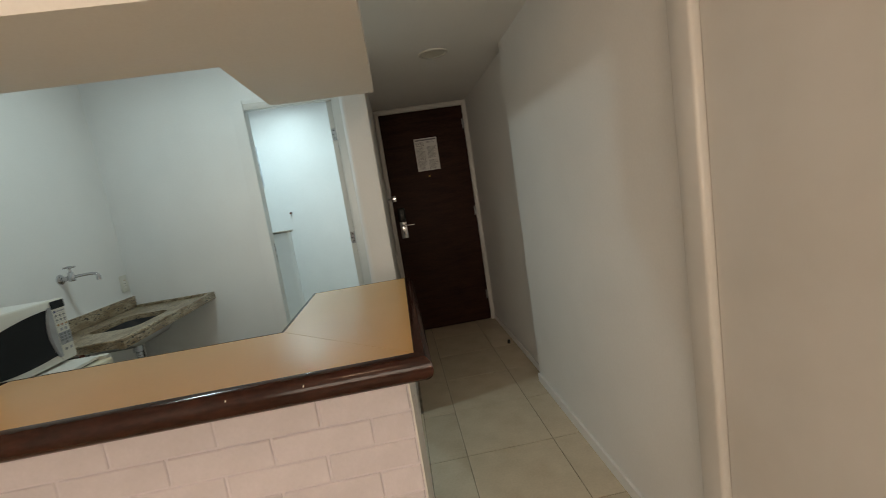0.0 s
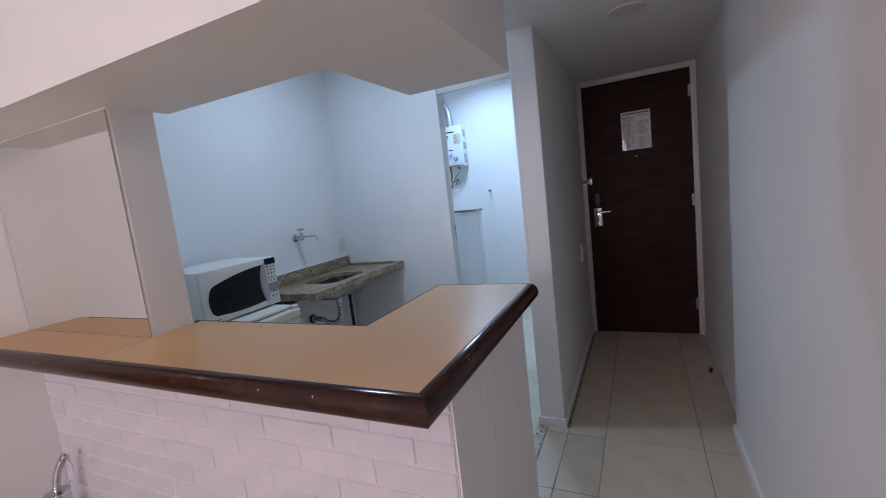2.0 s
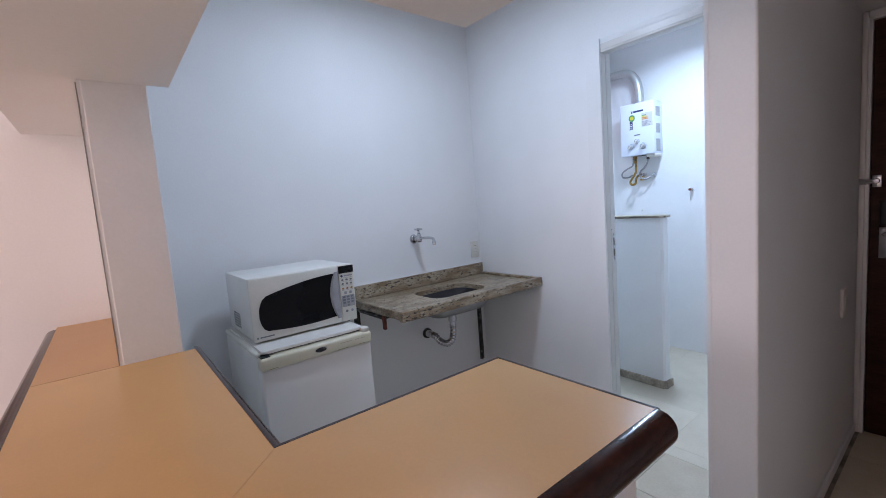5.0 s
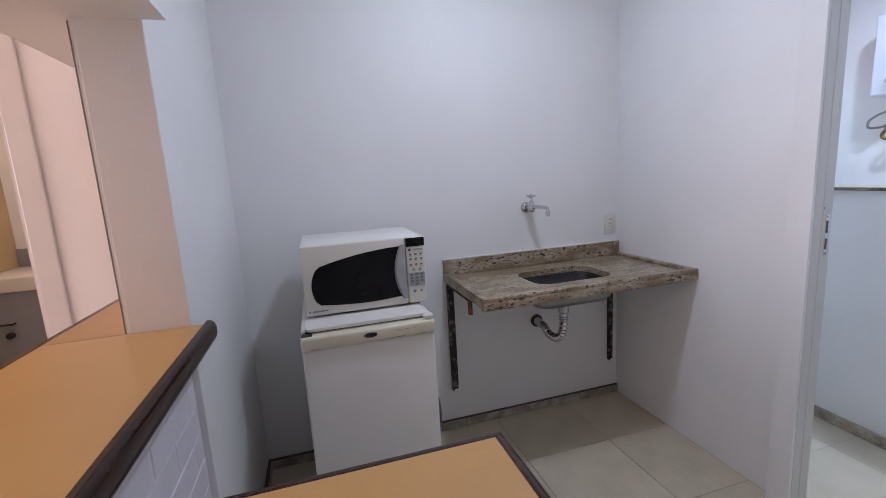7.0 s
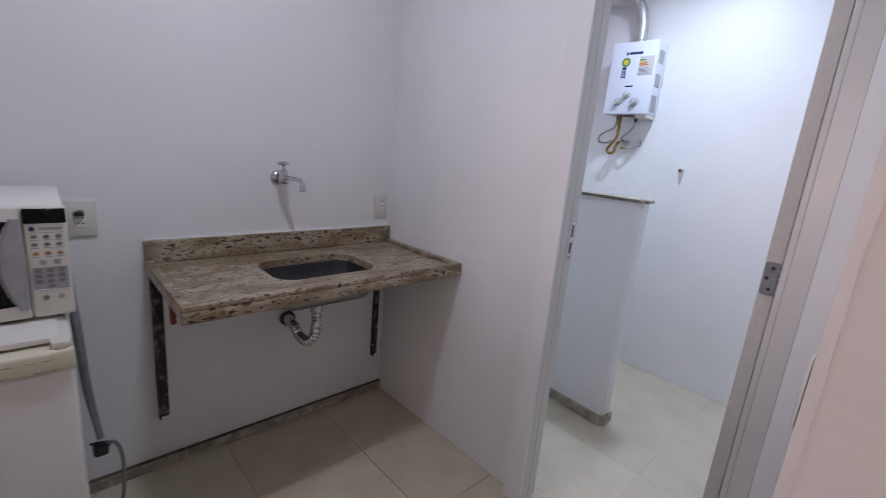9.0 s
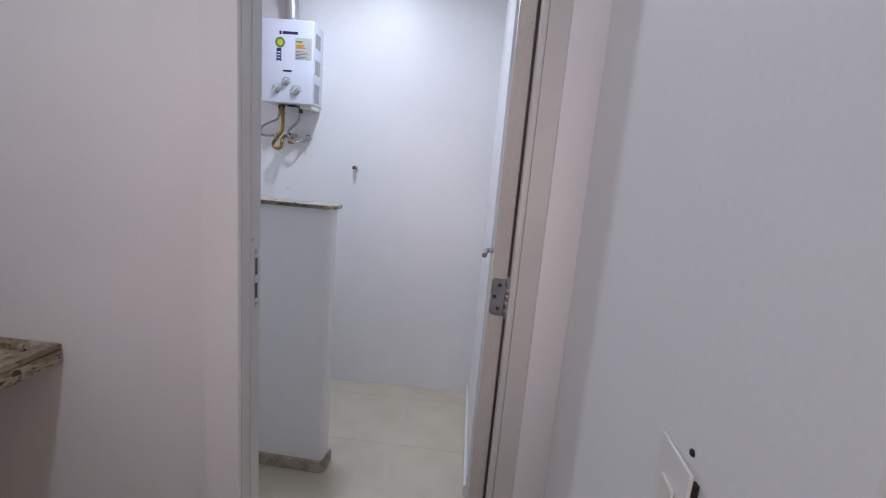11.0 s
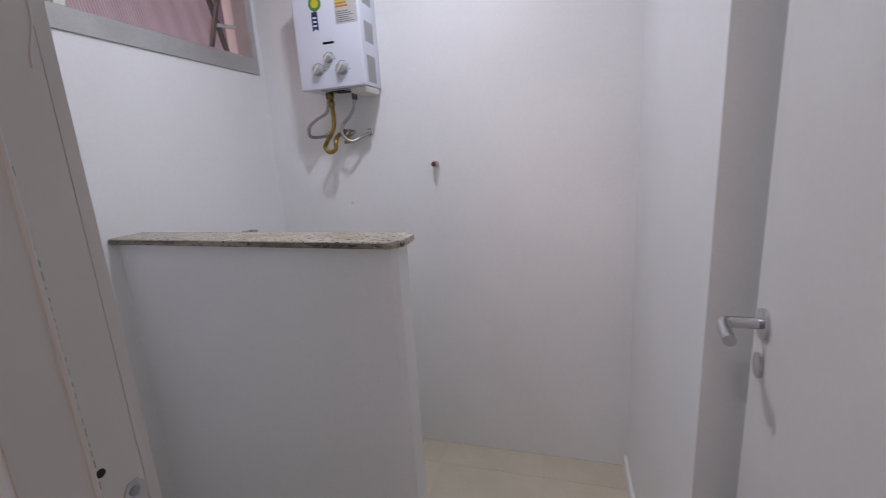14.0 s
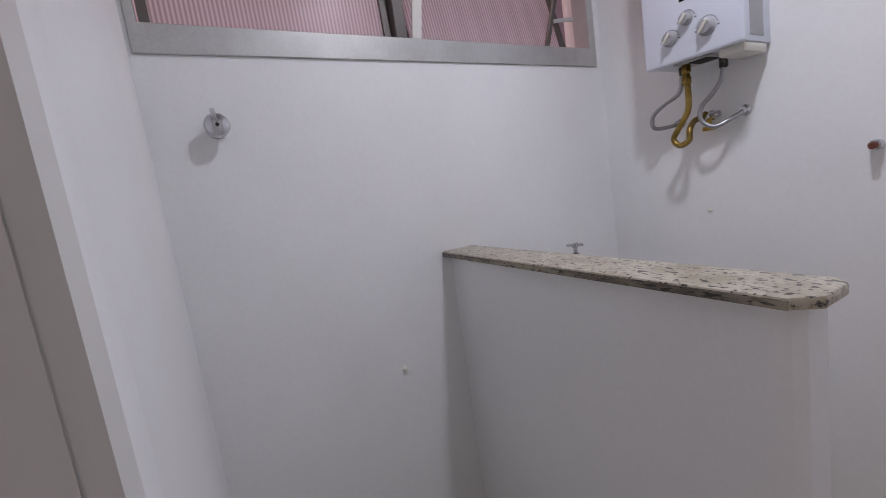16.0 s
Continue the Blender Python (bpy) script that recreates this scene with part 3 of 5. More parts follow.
# ---- refrigerator ----
def refrigerator():
    f = thing("refrigerator", "small white refrigerator with yellowed trim beside the sink", "refrigerator", pose(0.35, -1.515, 0))
    part("body", box(bmesh.new(), (0.07, -1.742, 0.03), (0.575, -1.288, 0.84), 0.008), WHITEGOODS, f)
    top = part("top", box(bmesh.new(), (0.065, -1.745, 0.84), (0.585, -1.285, 0.862), 0.009, 3), CREAMLT, f, "yellowed plastic top")
    part("top_panel", prism(bmesh.new(), round_rect(0.082, -1.728, 0.612, -1.306, 0.018), 0.858, 0.870, 0.004, 2), WHITEGOODS, top, "raised white top panel")
    d = part("door", box(bmesh.new(), (0.58, -1.744, 0.04), (0.636, -1.286, 0.803), 0.010, 3), WHITEGOODS, f, "plain white door")
    part("door_cap", box(bmesh.new(), (0.590, -1.746, 0.803), (0.646, -1.284, 0.852), 0.011, 4), CREAM, d, "yellowed cream handle strip")
    part("cap_joint", box(bmesh.new(), (0.585, -1.743, 0.8015), (0.638, -1.287, 0.8045)), CREAMLT, d)
    part("hinge_cover", prism(bmesh.new(), round_rect(0.592, -1.322, 0.641, -1.288, 0.012), 0.851, 0.867, 0.004, 2), CREAMLT, d)
    part("handle_gap", box(bmesh.new(), (0.606, -1.741, 0.8515), (0.634, -1.706, 0.8545), 0.001, 1), BLACK, d, "dark grip slot")
    # dark bar as the shade in the groove behind the door cap
    part("top_groove", box(bmesh.new(), (0.578, -1.73, 0.845), (0.5895, -1.30, 0.8535)), DARK, d)
    for y, w in ((-1.70, 0.03), (-1.42, 0.05), (-1.335, 0.035)):
        part("grime", box(bmesh.new(), (0.6435, y - w / 2, 0.8075), (0.6464, y + w / 2, 0.8095)), mat("brown_grime", (0.42, 0.34, 0.2), 0.7), d, "brown line of grime", smooth=False)
    part("badge", bm_at(lathe(bmesh.new(), [(0.0085, 0), (0.0085, 0.0016), (0.007, 0.0022)], Matrix.Translation((0.6460, -1.515, 0.830)) @ pose(0, 0, 0, 0, 90, 0) @ Matrix.Diagonal((1, 2.6, 1, 1)), 20), Matrix()), BLACK, d, "dark oval badge")
    part("badge_rim", bm_at(lathe(bmesh.new(), [(0.0105, 0), (0.0105, 0.001)], Matrix.Translation((0.6459, -1.515, 0.830)) @ pose(0, 0, 0, 0, 90, 0) @ Matrix.Diagonal((1, 2.5, 1, 1)), 20), Matrix()), CHROME, d)
    for y, w in ((-1.405, 0.05), (-1.355, 0.018), (-1.328, 0.02)):
        part("print_bar", box(bmesh.new(), (0.6458, y - w / 2, 0.832), (0.6466, y + w / 2, 0.8340)), BADGEINK, d)
    for x in (0.11, 0.54):
        for y in (-1.70, -1.33):
            part("foot", lathe(bmesh.new(), [(0.018, 0.0), (0.018, 0.02), (0.01, 0.034)], Matrix.Translation((x, y, 0)), 12), BLACK, f)
    bm = tube(bmesh.new(), [(0.03, -1.262, 0.99), (0.10, -1.268, 0.93), (0.20, -1.268, 0.84), (0.24, -1.262, 0.70), (0.25, -1.256, 0.55), (0.265, -1.248, 0.45), (0.285, -1.24, 0.385)], 0.0095, 10)
    tube(bm, [(0.20, -1.274, 0.82), (0.235, -1.27, 0.66), (0.245, -1.262, 0.52), (0.275, -1.244, 0.40)], 0.0055, 8)
    part("power_cord", bm, CORDGREY, f, "bundled grey power cord")
    bm = box(bmesh.new(), (0.268, -1.262, 0.338), (0.312, -1.224, 0.368), 0.008)
    tube(bm, [(0.28, -1.266, 0.372), (0.30, -1.236, 0.380), (0.315, -1.222, 0.372)], 0.004, 8)
    part("cord_plug", bm, BLACK, f, "black plug hanging on the cord")
    part("cord_end", tube(bmesh.new(), [(0.29, -1.235, 0.372), (0.285, -1.205, 0.355), (0.270, -1.19, 0.28), (0.26, -1.195, 0.15), (0.24, -1.215, 0.05), (0.20, -1.245, 0.010), (0.15, -1.27, 0.006)], 0.0055, 8), CORDGREY, f, "grey cord looping to the floor")
    return f


refrigerator()

# ---- microwave ----
def microwave():
    o = thing("microwave_oven", "off-white microwave oven with black window standing on the refrigerator", "microwave", pose(0.32, -1.5, 0.868))
    X = 0.500
    part("case", box(bmesh.new(), (0.11, -1.722, 0.882), (0.478, -1.272, 1.135), 0.007, 2), WHITEGOODS, o, "white painted steel case")
    part("front", box(bmesh.new(), (0.478, -1.724, 0.878), (X, -1.345, 1.137), 0.008, 3), CREAMLT, o, "off-white door moulding")
    panel = part("control_panel", box(bmesh.new(), (0.478, -1.344, 0.878), (X, -1.270, 1.137), 0.007, 3), CREAMLT, o, "off-white control panel")
    # the door's bowed dark window
    crescent = lambda z: -1.364 - 0.026 * math.sin(math.pi * min(1, max(0, (z - 0.900) / 0.212)))
    pts = []
    for j in range(15):                       # the bottom edge, left to right
        k = j / 14
        pts.append((-1.668 + k * (crescent(0.908) - 0.002 + 1.668), 0.917 - 0.009 * math.sin(math.pi * k) - 0.004 * k))
    for j in range(1, 15):                    # up along the handle
        z = 0.912 + (1.103 - 0.912) * j / 15
        pts.append((crescent(z) - 0.002, z))
    for j in range(16):                       # the falling top edge
        k = j / 15
        pts.append((-1.367 + k * (-1.662 + 1.367), 1.104 - 0.046 * k ** 1.8))
    for j in range(1, 12):                    # the rounded left side
        k = j / 12
        pts.append((-1.662 - 0.030 * math.sin(math.pi * k) ** 0.55 - 0.006 * k, 1.058 - (1.058 - 0.917) * k))
    bm = bmesh.new()
    a = [bm.verts.new((X - 0.004, y, z)) for y, z in pts]
    b = [bm.verts.new((X + 0.0022, y, z)) for y, z in pts]
    bm.faces.new(b)
    for j in range(len(a)):
        bm.faces.new([a[j], a[(j + 1) % len(a)], b[(j + 1) % len(a)], b[j]])
    part("window", bm, BLACKGLASS, o, "black door glass", smooth=False)
    # handle crescent
    bm = bmesh.new()
    rows = []
    for j in range(17):
        z = 0.902 + 0.208 * j / 16
        y = crescent(z)
        rows.append([bm.verts.new((X + dx, yy, z)) for dx, yy in ((0.001, y), (0.009, y + 0.005), (0.009, -1.353), (0.001, -1.347))])
    for a, b in zip(rows, rows[1:]):
        for j in range(3):
            bm.faces.new([a[j], a[j + 1], b[j + 1], b[j]])
    bm.faces.new(rows[0])
    bm.faces.new(list(reversed(rows[-1])))
    part("handle", bm, KNOB, o, "pale grey crescent handle")
    part("display", box(bmesh.new(), (X - 0.002, -1.343, 1.098), (X + 0.0025, -1.271, 1.131), 0.002, 1), BLACKGLASS, panel, "black display")
    part("button", lathe(bmesh.new(), [(0.0055, 0), (0.0055, 0.001)], Matrix.Translation((X, -1.330, 1.086)) @ ALONG_X, 14), NAVY, panel, "dark blue round button")
    part("print_bar", box(bmesh.new(), (X, -1.319, 1.083), (X + 0.0008, -1.279, 1.089)), KNOB, panel, "pale grey print")
    part("print_bar", box(bmesh.new(), (X, -1.336, 1.0765), (X + 0.0008, -1.278, 1.0778)), GREYP, panel)
    for row, z in enumerate((1.068, 1.050, 1.029)):
        for j in range(3):
            y = -1.328 + j * 0.0205
            part("button", bm_at(lathe(bmesh.new(), [(0.0044, 0), (0.0044, 0.0012)], Matrix.Translation((X, y, z)) @ ALONG_X @ Matrix.Diagonal((1, 1.25, 1, 1)), 14), Matrix()), (AMBER, REDPRINT, AMBER)[j] if row == 2 else KEYGREY, panel)
            part("print_bar", box(bmesh.new(), (X, y - 0.007, z - 0.0085), (X + 0.0008, y + 0.007, z - 0.0068)), KNOB, panel)
    for j in range(2):
        y = -1.318 + j * 0.024
        part("button", bm_at(prism(bmesh.new(), round_rect(-0.006, -0.006, 0.006, 0.006, 0.003), 0, 0.0012), Matrix.Translation((X, y, 1.009)) @ ALONG_X), KNOB, panel)
    part("keypad", box(bmesh.new(), (X, -1.338, 0.945), (X + 0.0012, -1.277, 0.997), 0.002, 1), KNOB, panel, "pale grey number pad")
    for r in range(4):
        for j in range(3):
            if r == 0 and j != 1:
                continue
            y, z = -1.3275 + j * 0.0195, 0.952 + r * 0.0125
            part("key", box(bmesh.new(), (X + 0.0012, y - 0.006, z - 0.0042), (X + 0.002, y + 0.006, z + 0.0042)), KEYGREY, panel)
    for j in range(2):
        part("button", bm_at(lathe(bmesh.new(), [(0.006, 0), (0.006, 0.0012)], Matrix.Translation((X, -1.319 + j * 0.026, 0.925)) @ ALONG_X, 14), Matrix()), KEYGREY if j == 0 else KNOB, panel)
    part("maker_mark", boxes(((X, -1.712, 0.892), (X + 0.0008, -1.706, 0.899)), ((X, -1.700, 0.893), (X + 0.0008, -1.645, 0.898))), INK, o)
    # vents in the case side
    for r in range(6):
        for j in range(5):
            part("vent_slot", box(bmesh.new(), (0.20 + j * 0.022, -1.7228, 0.905 + r * 0.0115), (0.214 + j * 0.022, -1.7216, 0.911 + r * 0.0115)), BLACK, o)
    for x in (0.15, 0.45):
        for y in (-1.69, -1.30):
            part("foot", lathe(bmesh.new(), [(0.012, 0.866), (0.012, 0.883)], Matrix.Translation((x, y, 0)), 10), BLACK, o)
    return o


microwave()


# ---- entrance door and hall ----
def entrance_door():
    d = thing("entrance_door", "dark brown wooden entrance door, closed, with chrome lock", "door", pose(2.32, 0.9, 0))
    leaf = part("leaf", box(bmesh.new(), (1.931, 0.886, 0.006), (2.716, 0.922, 2.098), 0.002, 1), DOORWOOD, d, "dark brown veneer leaf")
    bm = boxes(((1.90, 0.872, 0.0), (1.929, 0.94, 2.10)), ((2.718, 0.872, 0.0), (2.745, 0.94, 2.10)), ((1.90, 0.872, 2.10), (2.745, 0.94, 2.13)))
    part("frame", bm, GLOSS, d, "white painted frame", smooth=False)
    bm = bmesh.new()
    box(bm, (1.892, 0.862, 0.0), (1.914, 0.885, 2.142), 0.004)
    box(bm, (2.732, 0.862, 0.0), (2.757, 0.885, 2.142), 0.004)
    box(bm, (1.9145, 0.862, 2.112), (2.7315, 0.885, 2.142), 0.004)
    part("casing", bm, GLOSS, d, "white painted casing")
    for z in (1.93, 1.1, 0.26):
        h = part("hinge", lathe(bmesh.new(), [(0.006, -0.045), (0.006, 0.045)], Matrix.Translation((2.717, 0.882, z)), 10), STEEL, d)
        part("hinge_plate", box(bmesh.new(), (2.700, 0.8835, z - 0.045), (2.716, 0.8862, z + 0.045)), STEEL, h)
    lk = part("lock_plate", box(bmesh.new(), (1.967, 0.880, 0.940), (2.033, 0.886, 1.098), 0.003, 2), CHROME, leaf, "chrome lock plate")
    part("keyhole", box(bmesh.new(), (1.995, 0.8790, 0.975), (2.006, 0.8802, 1.005), 0.003, 1), BLACK, leaf)
    bm = tube(bmesh.new(), [(1.990, 0.880, 1.064), (1.990, 0.842, 1.064), (1.998, 0.832, 1.064), (2.02, 0.830, 1.064), (2.105, 0.832, 1.062)], 0.0085, 12)
    part("lever", bm, CHROME, leaf, "chrome lever handle")
    part("lock_pad", box(bmesh.new(), (1.968, 0.868, 1.104), (2.034, 0.886, 1.232), 0.012, 3), BLACK, leaf, "black electronic lock housing")
    bm = boxes(((1.892, 0.852, 1.312), (1.928, 0.862, 1.342)), ((1.938, 0.874, 1.296), (1.972, 0.886, 1.356)), bevel=0.003)
    tube(bm, [(1.905, 0.853, 1.327), (1.93, 0.846, 1.331), (1.966, 0.846, 1.331)], 0.0065, 10, smooth=3)
    tube(bm, [(1.905, 0.853, 1.327), (1.93, 0.846, 1.322), (1.966, 0.846, 1.322)], 0.0065, 10, smooth=3)
    lathe(bm, [(0.009, 0), (0.009, 0.022), (0.013, 0.028), (0.010, 0.036)], Matrix.Translation((1.957, 0.875, 1.327)) @ pose(0, 0, 0, 90, 0, 0), 14)
    part("guard_latch", bm, CHROME, leaf, "chrome guard latch")
    part("peephole", lathe(bmesh.new(), [(0.009, 0), (0.009, 0.004), (0.005, 0.005)], Matrix.Translation((2.322, 0.886, 1.49)) @ pose(0, 0, 0, 90, 0, 0), 14), BRASS, leaf)
    n = part("notice", box(bmesh.new(), (2.222, 0.8825, 1.543), (2.437, 0.8855, 1.845), 0.001, 1), PAPER, leaf, "printed notice in a clear sleeve", smooth=False)
    rng = random.Random(7)
    part("heading", boxes(((2.232, 0.8815, 1.822), (2.429, 0.8822, 1.834))), INK, n)
    z = 1.808
    while z > 1.555:
        bm = bmesh.new()
        for col in (2.232, 2.335):
            box(bm, (col, 0.8816, z), (col + rng.uniform(0.06, 0.095), 0.8822, z + 0.0028))
        if rng.random() > 0.12:
            part("text_line", bm, INK, n, smooth=False)
        else:
            bm.free()
            for k in range(4):
                part("pictogram", lathe(bmesh.new(), [(0.006, 0), (0.006, 0.0006)], Matrix.Translation((2.245 + k * 0.02, 0.8822, z)) @ pose(0, 0, 0, 90, 0, 0), 10), INK, n)
            z -= 0.008
        z -= 0.0078
    return d


entrance_door()


def ceiling_light():
    c = thing("ceiling_light", "round flush white ceiling light, switched off", "lamp", pose(2.322, -0.57, ZH))
    part("ring", lathe(bmesh.new(), [(0.088, 0.0), (0.088, -0.006), (0.082, -0.010), (0.072, -0.008), (0.072, 0.0)], Matrix.Translation((2.322, -0.57, ZH)), 36), GLOSS, c)
    part("diffuser", lathe(bmesh.new(), [(0.001, -0.005), (0.071, -0.005), (0.071, 0.0), (0.001, 0.0)], Matrix.Translation((2.322, -0.57, ZH)), 36), CREAMLT, c, "opal diffuser")


ceiling_light()
s = thing("light_switch", "white intercom-like switch plate on the hall wall", "switch", pose(1.89, 0.50, 0.78))
part("plate", box(bmesh.new(), (1.89, 0.46, 0.715), (1.903, 0.545, 0.845), 0.004), WHITEGOODS, s)
part("rocker", box(bmesh.new(), (1.903, 0.485, 0.755), (1.907, 0.52, 0.805), 0.002), CREAMLT, s)
s = thing("door_stop", "small dark rubber door stop on the tiles", "door stop", pose(2.70, 0.15, 0))
part("base", lathe(bmesh.new(), [(0.014, 0.0), (0.014, 0.006), (0.010, 0.008)], Matrix.Translation((2.70, 0.15, 0)), 14), CHROME, s)
part("rubber", lathe(bmesh.new(), [(0.010, 0.008), (0.012, 0.02), (0.010, 0.03), (0.004, 0.032)], Matrix.Translation((2.70, 0.15, 0)), 14), BLACK, s)

bm = bmesh.new()
rng = random.Random(21)
zs = [k * 0.022 for k in range(int(ZH / 0.022))]
edge = [0.012 + 0.007 * noise.noise((0, 0, z * 3.1)) + 0.003 * noise.noise((0, 1, z * 14)) for z in zs]
rows = [[bm.verts.new((1.7585, -0.7168, z)), bm.verts.new((1.7585 + e, -0.7168, z)), bm.verts.new((1.7585 + e, -0.7159, z))] for z, e in zip(zs, edge)]
for r0, r1 in zip(rows, rows[1:]):
    bm.faces.new([r0[0], r0[1], r1[1], r1[0]])
    bm.faces.new([r0[1], r0[2], r1[2], r1[1]])
setting("trim_paint_edge", bm, PAINT_K, "ragged edge of peeling white paint")

# trim and skirtings
setting("trim_hall", box(bmesh.new(), (2.672, -2.275, 0), (2.715, -2.19, ZC), 0.01, 3), GLOSS, "glossy white upright trim on the hall wall", True)
setting("trim_panel", box(bmesh.new(), (2.695, -3.4, 0), (2.715, -2.276, ZC), 0.003, 1), GLOSS, "smooth beige lit wall panel")
setting("baseboard_hall", boxes(((2.700, -2.19, 0), (2.7145, -0.592, 0.055)), ((2.748, -0.58, 0), (2.7595, 0.86, 0.05)), ((1.8905, -0.715, 0), (1.901, 0.86, 0.05)), ((1.745, -0.728, 0), (1.901, -0.7165, 0.05)), bevel=0.002), PAINT, "narrow white skirting")
setting("baseboard_kitchen", boxes(((0.0005, -1.9968, 0), (0.018, -0.0005, 0.044)), ((0.0185, -1.9968, 0), (0.83, -1.979, 0.043)), bevel=0.003), SKIRT, "worn stone skirting")
setting("trim_skirting_top", boxes(((0.0005, -1.9965, 0.0441), (0.0155, -0.0005, 0.047)), ((0.0185, -1.9965, 0.0431), (0.83, -1.9815, 0.0455))), GAPBROWN, "dirty dark line on top of the skirting")
setting("baseboard_service", box(bmesh.new(), (1.606, 0.70, 0), (1.6195, 1.5868, 0.055), 0.003, 1), PAINT, "narrow white skirting")
setting("threshold", box(bmesh.new(), (1.735, -1.455, -0.002), (1.80, -0.73, 0.004), 0.002, 1), GRANITE_W, "granite threshold strip")


# ---- service room ----
def service_door():
    d = thing("service_door", "white painted door standing open against the wall", "door", pose(1.64, 0.0, 0))
    fr = part("frame", boxes(((1.0, -0.027, 0), (1.03, 0.0480, 2.13)), ((1.0, 0.0480, 0), (1.0288, 0.0490, 2.13)), ((1.0, 0.0490, 0), (1.0295, 0.0585, 2.13)), ((1.643, -0.04, 0), (1.685, 0.062, 2.13)), ((1.03, -0.03, 2.10), (1.643, 0.062, 2.13))), GLOSS, d, "white painted jamb", smooth=False)
    part("stop", boxes(((1.628, -0.0395, 0), (1.643, -0.010, 2.10)), ((1.031, -0.0295, 2.087), (1.628, 0.02, 2.10)), bevel=0.003), GLOSS, fr)
    rng = random.Random(17)
    wob = lambda z: 0.0012 * noise.noise((0.3, 0, z * 6.0)) + 0.0006 * noise.noise((0.7, 0, z * 25.0))
    part("caulk_bead", tube(bmesh.new(), [(1.0297, 0.0142 + wob(k * 0.03), k * 0.03) for k in range(71)], 0.0024, 8, radii=lambda i, k: 1.0 + 0.12 * math.sin(i * 1.7), smooth=0), GLOSS, fr, "lumpy painted bead")
    crack = mat("paint_crack", (0.38, 0.33, 0.28), 0.8)
    z = 0.05
    while z < 2.05:
        h = rng.uniform(0.002, 0.007)
        w = wob(z)
        part("paint_crack", box(bmesh.new(), (1.0298, 0.0167 + w, z), (1.0302, 0.0169 + w + rng.uniform(0, 0.0005), z + h)), crack, fr, smooth=False)
        z += h + (rng.uniform(0.002, 0.006) if noise.noise((3, 0, z * 9)) > -0.15 else 0.035)
    part("paint_drip", tube(bmesh.new(), [(1.0302, 0.0475, 1.53), (1.0302, 0.0480, 1.49), (1.0302, 0.0455, 1.475), (1.0302, 0.0425, 1.465), (1.0302, 0.0415, 1.455)], 0.0009, 8, smooth=4), GLOSS, fr, "dried drip of paint")
    bm = bmesh.new()
    for lo, hi in (((0.945, -0.0272, 0), (0.9995, -0.0005, 2.16)), ((1.685, -0.042, 0), (1.7590, -0.0005, 2.16)), ((1.0275, -0.028, 2.128), (1.6825, -0.0105, 2.16)),
                   ((0.955, 0.0505, 0), (0.9995, 0.0583, 2.15)), ((1.6855, 0.0505, 0), (1.72, 0.061, 2.15))):
        box(bm, lo, hi, 0.004)
    part("casing", bm, PAINT_K, d, "white painted casing")
    part("casing", box(bmesh.new(), (0.947, -0.040, 0), (1.0285, -0.0271, 2.155)), PAINT_K, d, "white painted casing", smooth=False)
    tilt = Matrix.Translation((1.587, -0.004, 0)) @ pose(0, 0, 0, 0, 0, -6.8)
    leaf = part("leaf", bm_at(box(bmesh.new(), (0.0, 0.004, 0.01), (0.037, 0.598, 2.095), 0.002, 1), tilt), DOORWHITE, d, "white painted flush leaf")
    part("hinge_edge", bm_at(box(bmesh.new(), (0.002, 0.0022, 0.012), (0.035, 0.0045, 2.093)), tilt), EDGEWOOD, leaf, "yellowed hinge edge")
    for z in (1.097, 0.25, 1.85):
        bm = bmesh.new()
        for k in range(5):
            lathe(bm, [(0.0058, z - 0.04 + k * 0.0164), (0.0064, z - 0.039 + k * 0.0164), (0.0064, z - 0.0258 + k * 0.0164), (0.0058, z - 0.0248 + k * 0.0164)], Matrix.Translation((0.040, -0.003, 0)), 12)
        lathe(bm, [(0.004, z - 0.046), (0.004, z + 0.046), (0.002, z + 0.049)], Matrix.Translation((0.040, -0.003, 0)), 10)
        h = part("hinge", bm_at(bm, tilt), STEEL, d, "steel butt hinge")
        plate = [(u, v + z) for u, v in round_rect(0.004, -0.042, 0.040, 0.042, 0.008, 4)]
        part("hinge_leaf", bm_at(prism(bmesh.new(), plate, 0.0, 0.0025), tilt @ Matrix(((1, 0, 0, 0), (0, 0, 1, -0.0004), (0, 1, 0, 0), (0, 0, 0, 1)))), CHROME, h, smooth=False)
        part("hinge_leaf", bm_at(box(bmesh.new(), (0.0405, -0.006, z - 0.04), (0.0435, 0.012, z + 0.04), 0.001, 1), tilt), CHROME, h)
        for k in (-0.027, 0.0, 0.027):
            part("screw", bm_at(lathe(bmesh.new(), [(0.0045, 0), (0.0045, 0.0008)], Matrix.Translation((0.018 + (0.004 if k else -0.006), -0.0004, z + k)) @ pose(0, 0, 0, 90, 0, 0), 10), tilt), BLACK, h)
    # filler strips coloured like the shade inside the hinge gap
    part("gap", boxes(((1.630, 0.008, 0.01), (1.6425, 0.03, 2.09)), ((1.6240, -0.0060, 0.01), (1.6278, -0.0025, 2.09))), GAPBROWN, d, "brown strips standing for the shaded gap at the hinge side")
    part("handle_rose", bm_at(lathe(bmesh.new(), [(0.024, 0), (0.024, 0.006), (0.012, 0.009)], Matrix.Translation((0.0, 0.545, 1.105)) @ pose(0, 0, 0, 0, -90, 0), 20), tilt), CHROME, leaf)
    part("lever", bm_at(tube(bmesh.new(), [(0.0, 0.545, 1.105), (-0.045, 0.545, 1.105), (-0.055, 0.535, 1.104), (-0.056, 0.515, 1.100), (-0.056, 0.485, 1.098)], 0.009, 12), tilt), CHROME, leaf, "chrome lever handle")
